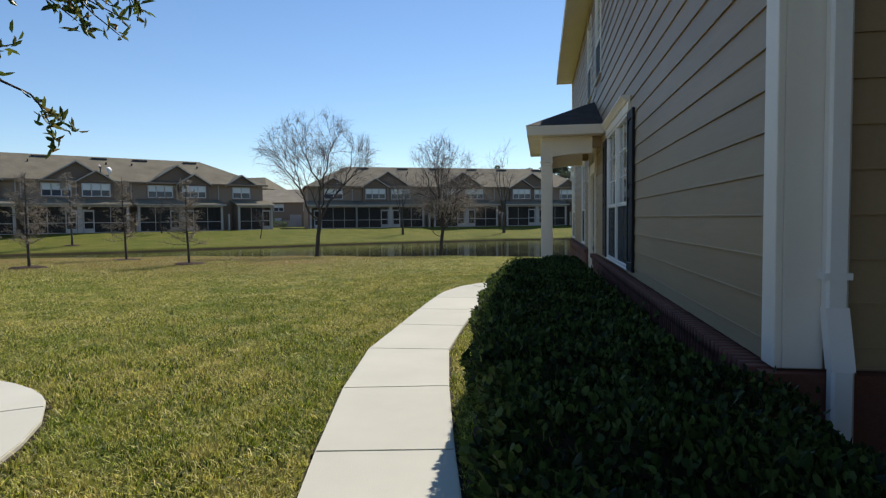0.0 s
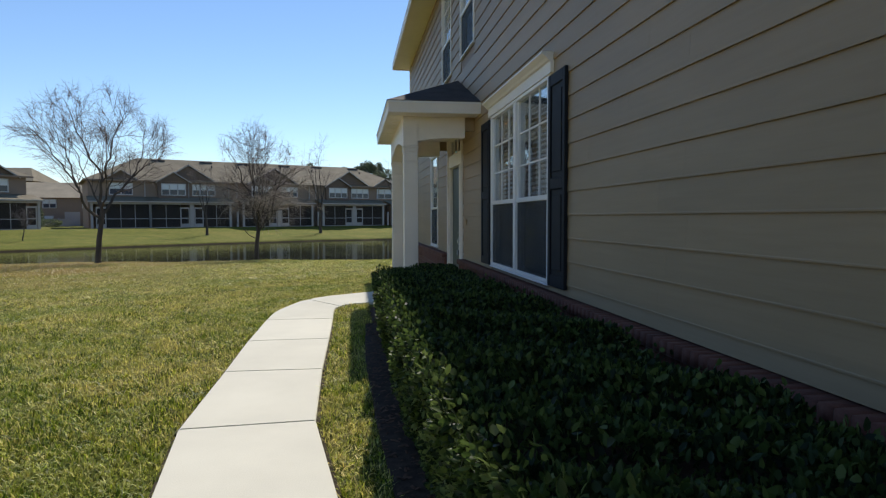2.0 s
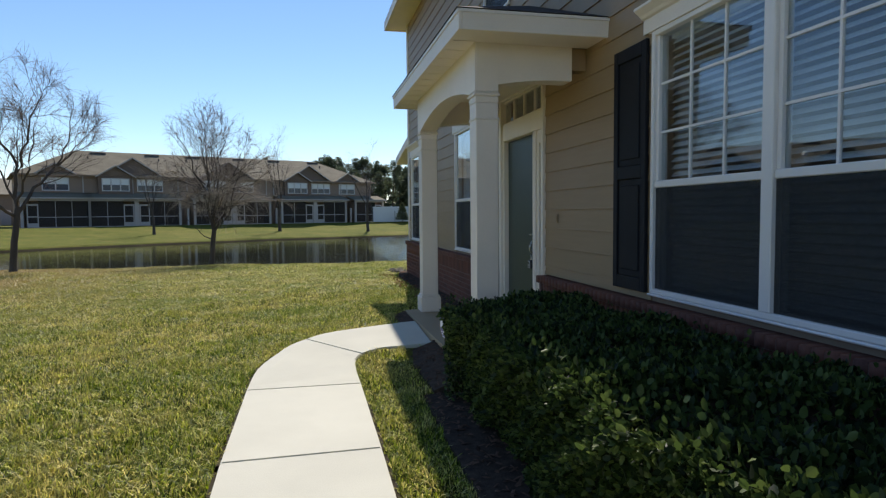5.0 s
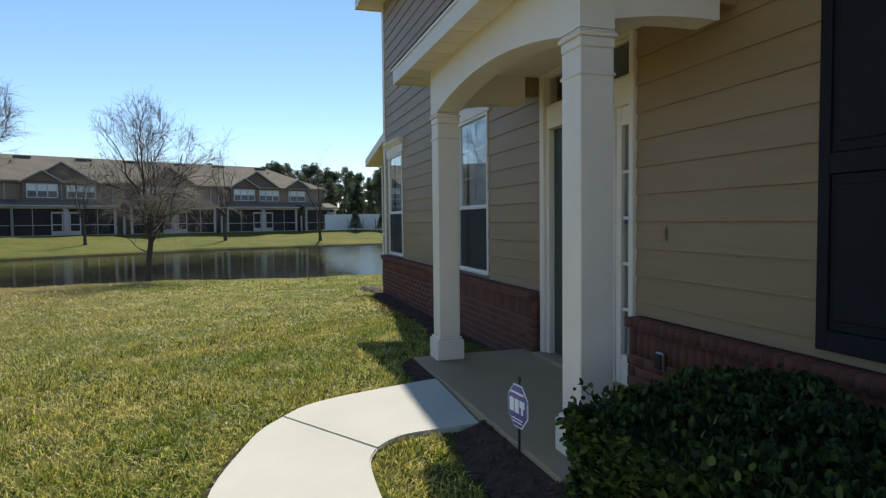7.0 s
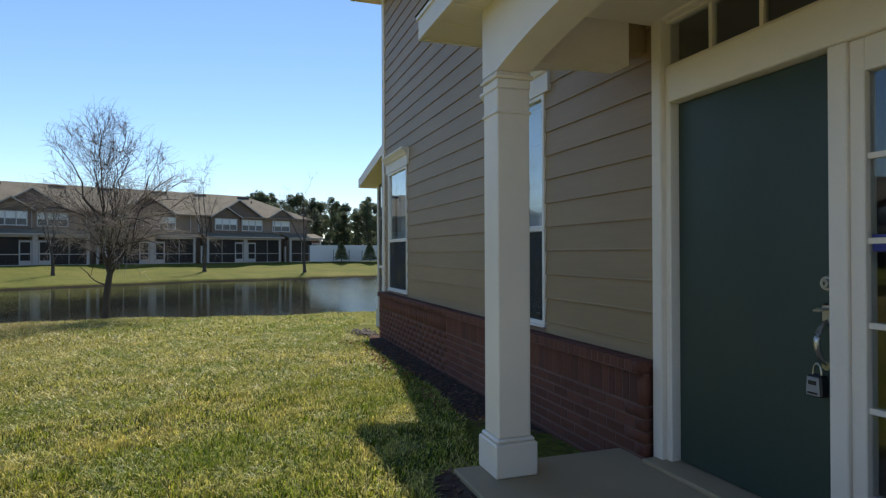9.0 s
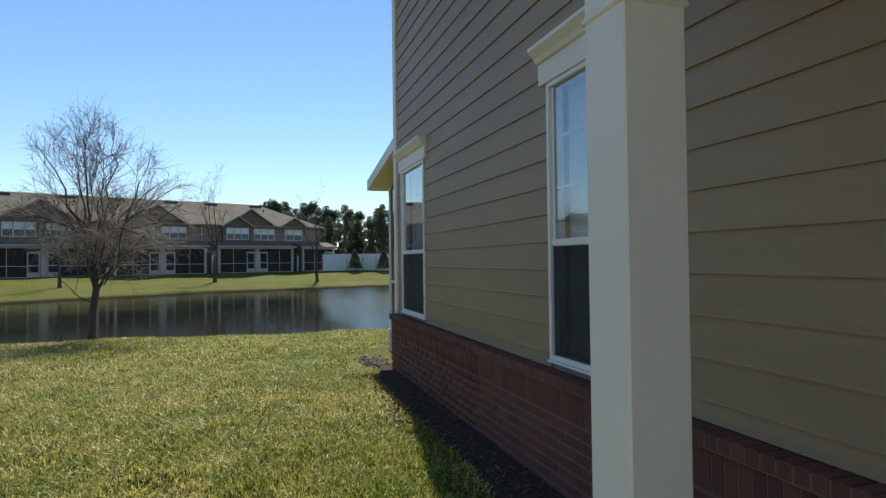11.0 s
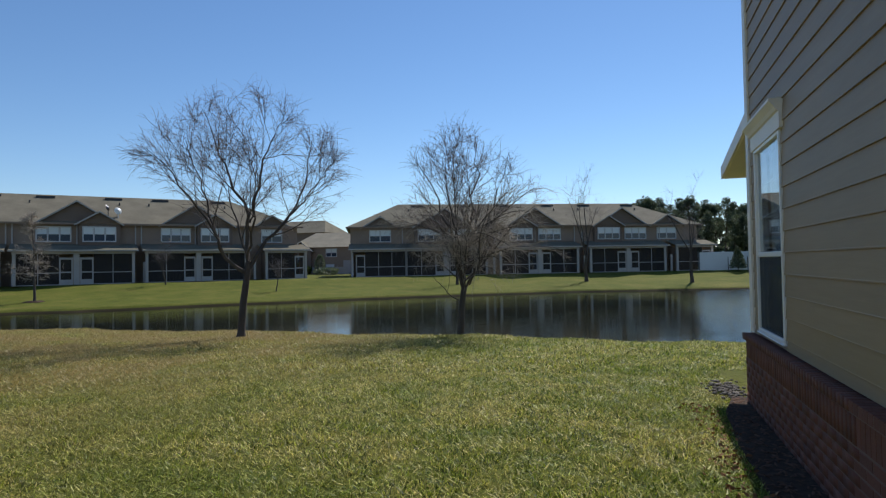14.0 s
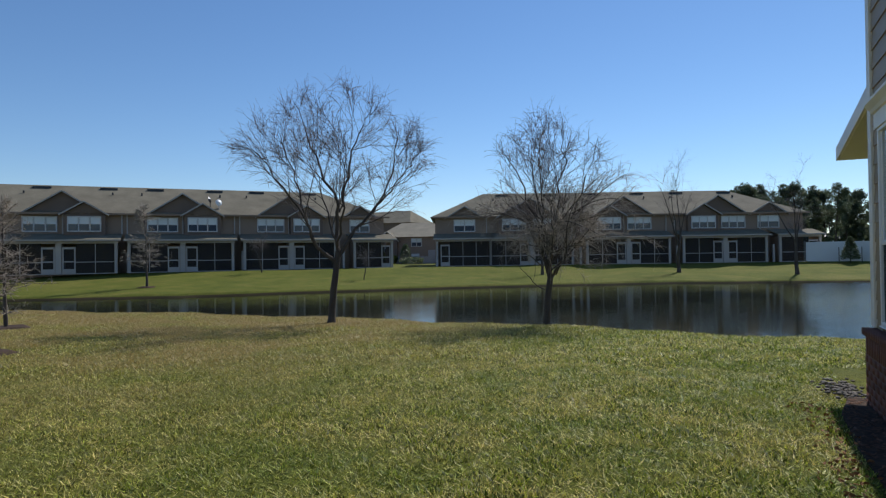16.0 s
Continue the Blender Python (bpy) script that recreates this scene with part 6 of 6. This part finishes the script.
def pine(seed, height):
    rng = np.random.default_rng(seed)
    t = tagged(empty("pine_tree", (0, 0, 0)), "tall dark pine in the woods beyond", "tree", "pines of the far woods")
    wood, at, nor = Tubes(), [], []
    tr = limb(rng, (0, 0, -0.3), (0, 0, 1), height, 8, 0.02, 0.02)
    wood.add(tr, np.linspace(0.22, 0.05, 9), 6)
    for b in range(26):
        h = rng.uniform(0.36, 1.0)
        a = rng.uniform(0, 6.28)
        ln = height * 0.17 * max(0.25, 1 - ((h - 0.62) / 0.42) ** 2) * rng.uniform(0.5, 1.15)
        st = tr[0] + (tr[-1] - tr[0]) * h
        br = limb(rng, st, (np.cos(a), np.sin(a), 0.5), ln, 4, 0.12, 0.03)
        wood.add(br, np.linspace(0.06, 0.02, 5), 3)
        for c in range(3):
            p = br[int(rng.integers(2, 5))] + rng.normal(0, 0.22, 3)
            n = 60
            d = rng.normal(0, 1, (n, 3))
            at.append(p + d / (0.6 + np.linalg.norm(d, axis=1, keepdims=True)) * 1.15 * np.array([0.5, 0.5, 0.28]))
            nor.append(d + [0, 0, 0.4])
    part("trunk", wood.mesh("trunk", BARK), BARK, t)
    v, f = leaves(rng, np.concatenate(at), np.concatenate(nor), 0.40, 0.05)
    part("crown", raw_mesh("crown", v, f, PINE_LEAF), PINE_LEAF, t)
    return t


def build_woods():
    rng = np.random.default_rng(77)
    kinds = [pine(100, 13.5), pine(101, 11.0), pine(102, 15.0)]
    spots = []
    for k in range(64):
        x = 0 + k * 1.1 + rng.normal(0, 0.8)
        spots.append((x, 118 - 0.35 * x + rng.uniform(-6, 8)))
    for k in range(5):
        spots.append((-62 + k * 3.4 + rng.normal(0, 1.0), 150 + rng.uniform(-6, 10)))
    for x in (-10.0, -4.4, -2.9, 0.4, 1.6, 4.1, 7.2, 8.4, 9.6, 11.6, 13.2, 14.6, 16.2, 17.6, 19.3, 21.0, 23.5):
        spots.append((x, 125 + rng.uniform(-2, 3)))
    for k, (x, y) in enumerate(spots):
        m = pose(x, y, gz(x, y), 0, 0, rng.uniform(0, 360)) @ Matrix.Diagonal((*[rng.uniform(0.8, 1.15)] * 3, 1)) @ Matrix.Scale(0.63, 4)
        if k < 3:
            kinds[k].matrix_basis = m
        else:
            c = copy_thing(kinds[k % 3], pose(x, y, gz(x, y), 0, 0, rng.uniform(0, 360)))
            s = rng.uniform(0.78, 1.12) * 0.63 if k < 69 else (11.6 if x < 12 else 10.4) / (13.5, 11.0, 15.0)[k % 3] * rng.uniform(0.92, 1.04)
            c.scale = (s, s, s)
    # undergrowth
    n = 30000
    x = rng.uniform(-10, 75, n)
    p = np.stack([x, 120 - 0.35 * x + rng.uniform(-3, 12, n), 0.2 + 5.2 * rng.uniform(0, 1, n) * (0.8 + 0.2 * np.sin(x * 0.9))], -1)
    v, f = leaves(rng, p, rng.normal(0, 1, (n, 3)), 0.8, 0.3)
    tagged(part("undergrowth", raw_mesh("undergrowth", v, f, PINE_LEAF), PINE_LEAF), "dark undergrowth at the edge of far woods", "bushes", kind="stuff")


build_woods()


# ---- lap siding boards ----
LAP, FIRST = 0.195, 0.495


def plank_mesh(length):
    """A lap board along y: thick at its lower edge, tucked under at the top."""
    bm = bmesh.new()
    prism(bm, [(-0.017, 0.0), (-0.001, 0.0), (-0.001, LAP), (-0.004, LAP), (-0.0155, 0.012), (-0.017, 0.008)], "y", 0, length)
    return mesh_of("plank", bm, SIDING)


def build_siding():
    k = 0
    rng = random.Random(5)
    while True:
        z = FIRST + LAP * k
        k += 1
        if z > 5.76:
            break
        z0, z1 = max(z, 0.60), min(z + LAP, 5.76)
        if z1 - z0 < 0.03:
            continue
        cuts = []
        for (y0, y1, h0, h1) in OPENINGS.values():
            if h0 < z1 and h1 > z0:
                cuts.append((y0 + 0.001, y1 - 0.001))
        at = SOUTH + 0.12
        spans = []
        for c0, c1 in sorted(cuts) + [(NORTH - 0.12, NORTH)]:
            if c0 > at + 0.02:
                spans.append((at, c0))
            at = max(at, c1)
        for a, b in spans:
            while b - a > 0.01:
                e = b if b - a < 4.3 else a + 3.66 - (rng.uniform(0, 1.5) if a < SOUTH + 0.2 else 0)
                p = part("plank", plank_mesh(e - a - 0.001), SIDING, wall_west)
                p.location = (0, a, z)
                if z0 > z + 0.001 or z1 < z + LAP - 0.001:
                    p.location.z, p.scale = z0, (1, 1, (z1 - z0) / LAP)
                a = e
        # end wall
        p = part("plank", plank_mesh(4.0), SIDING, wall_south)
        p.rotation_euler = (0, 0, radians(90))
        p.matrix_basis = Matrix.Translation((4.17, SOUTH, z0)) @ Matrix.Rotation(radians(90), 4, 'Z') @ Matrix.Diagonal((1, 1, (z1 - z0) / LAP, 1))


build_siding()


# ---- brick base ----
def brick_mesh(length, height, depth):
    return mesh_of("brick", soften(boxes((-depth, 0, 0.0, length, 0.0, height)), 0.004), BRICK)


def build_brickwork():
    step, course, face = 0.2035, 0.0765, 0.095
    full, soldier, cap = brick_mesh(0.1935, 0.0655, 0.06), brick_mesh(0.0705, 0.1935, 0.06), brick_mesh(0.0705, 0.07, 0.13)
    rest_v, rest_f, cube = [], [], np.array([(-1, 0, 0), (0, 0, 0), (0, 1, 0), (-1, 1, 0), (-1, 0, 1), (0, 0, 1), (0, 1, 1), (-1, 1, 1)], float)
    faces = np.array([(0, 3, 2, 1), (4, 5, 6, 7), (0, 1, 5, 4), (1, 2, 6, 5), (2, 3, 7, 6), (3, 0, 4, 7)])
    rng = random.Random(8)
    runs = [(SOUTH, 10.04), (11.575, NORTH + 0.0)]
    count = 0

    def lay(me, size, x, y, z):
        nonlocal count
        if 11.6 < y < 15.2 and count < 300:
            p = part("brick", me, BRICK, wall_west)
            p.location = (x + rng.uniform(-0.0006, 0.0006), y, z)
            count += 1
        else:
            rest_v.append(cube * np.array(size) + (x + rng.uniform(-0.0006, 0.0006), y, z))
            rest_f.append(faces + 8 * (len(rest_v) - 1))
    for a, b in runs:
        part("mortar_bed", boxes((-0.092, -0.0005, a + 0.006, b - 0.006, -0.4, 0.52)), MORTAR, wall_west)
        part("mortar_bed", boxes((-0.1275, -0.0005, a + 0.006, b - 0.006, 0.521, 0.588)), MORTAR, wall_west)
        z = -0.29
        row = 0
        while z < 0.31:
            y = a + (0.0 if row % 2 else step / 2 - step)
            while y < b:
                y0, y1 = max(y, a), min(y + 0.1935, b)
                if y1 - y0 > 0.185:
                    lay(full, (0.06, 0.1935, 0.0655), -face + 0.06, y0, z)
                elif y1 - y0 > 0.03:
                    rest_v.append(cube * np.array((0.06, y1 - y0, 0.0655)) + (-face + 0.06, y0, z))
                    rest_f.append(faces + 8 * (len(rest_v) - 1))
                y += step
            z += course
            row += 1
        y = a
        while y + 0.0705 <= b + 0.001:
            lay(soldier, (0.06, 0.0705, 0.1935), -face + 0.06, y, 0.325)
            lay(cap, (0.13, 0.0705, 0.07), -0.128 + 0.13 - 0.001, y, 0.525)
            y += 0.0755
    j = part("bricks", raw_mesh("bricks", np.concatenate(rest_v), np.concatenate(rest_f), BRICK), BRICK, wall_west)
    j["kind"] = "stuff"
    sb = part("brick_base", boxes((-0.095, 10.5, SOUTH - 0.09, SOUTH - 0.001, -0.4, 0.59)), BRICK, wall_south)


build_brickwork()
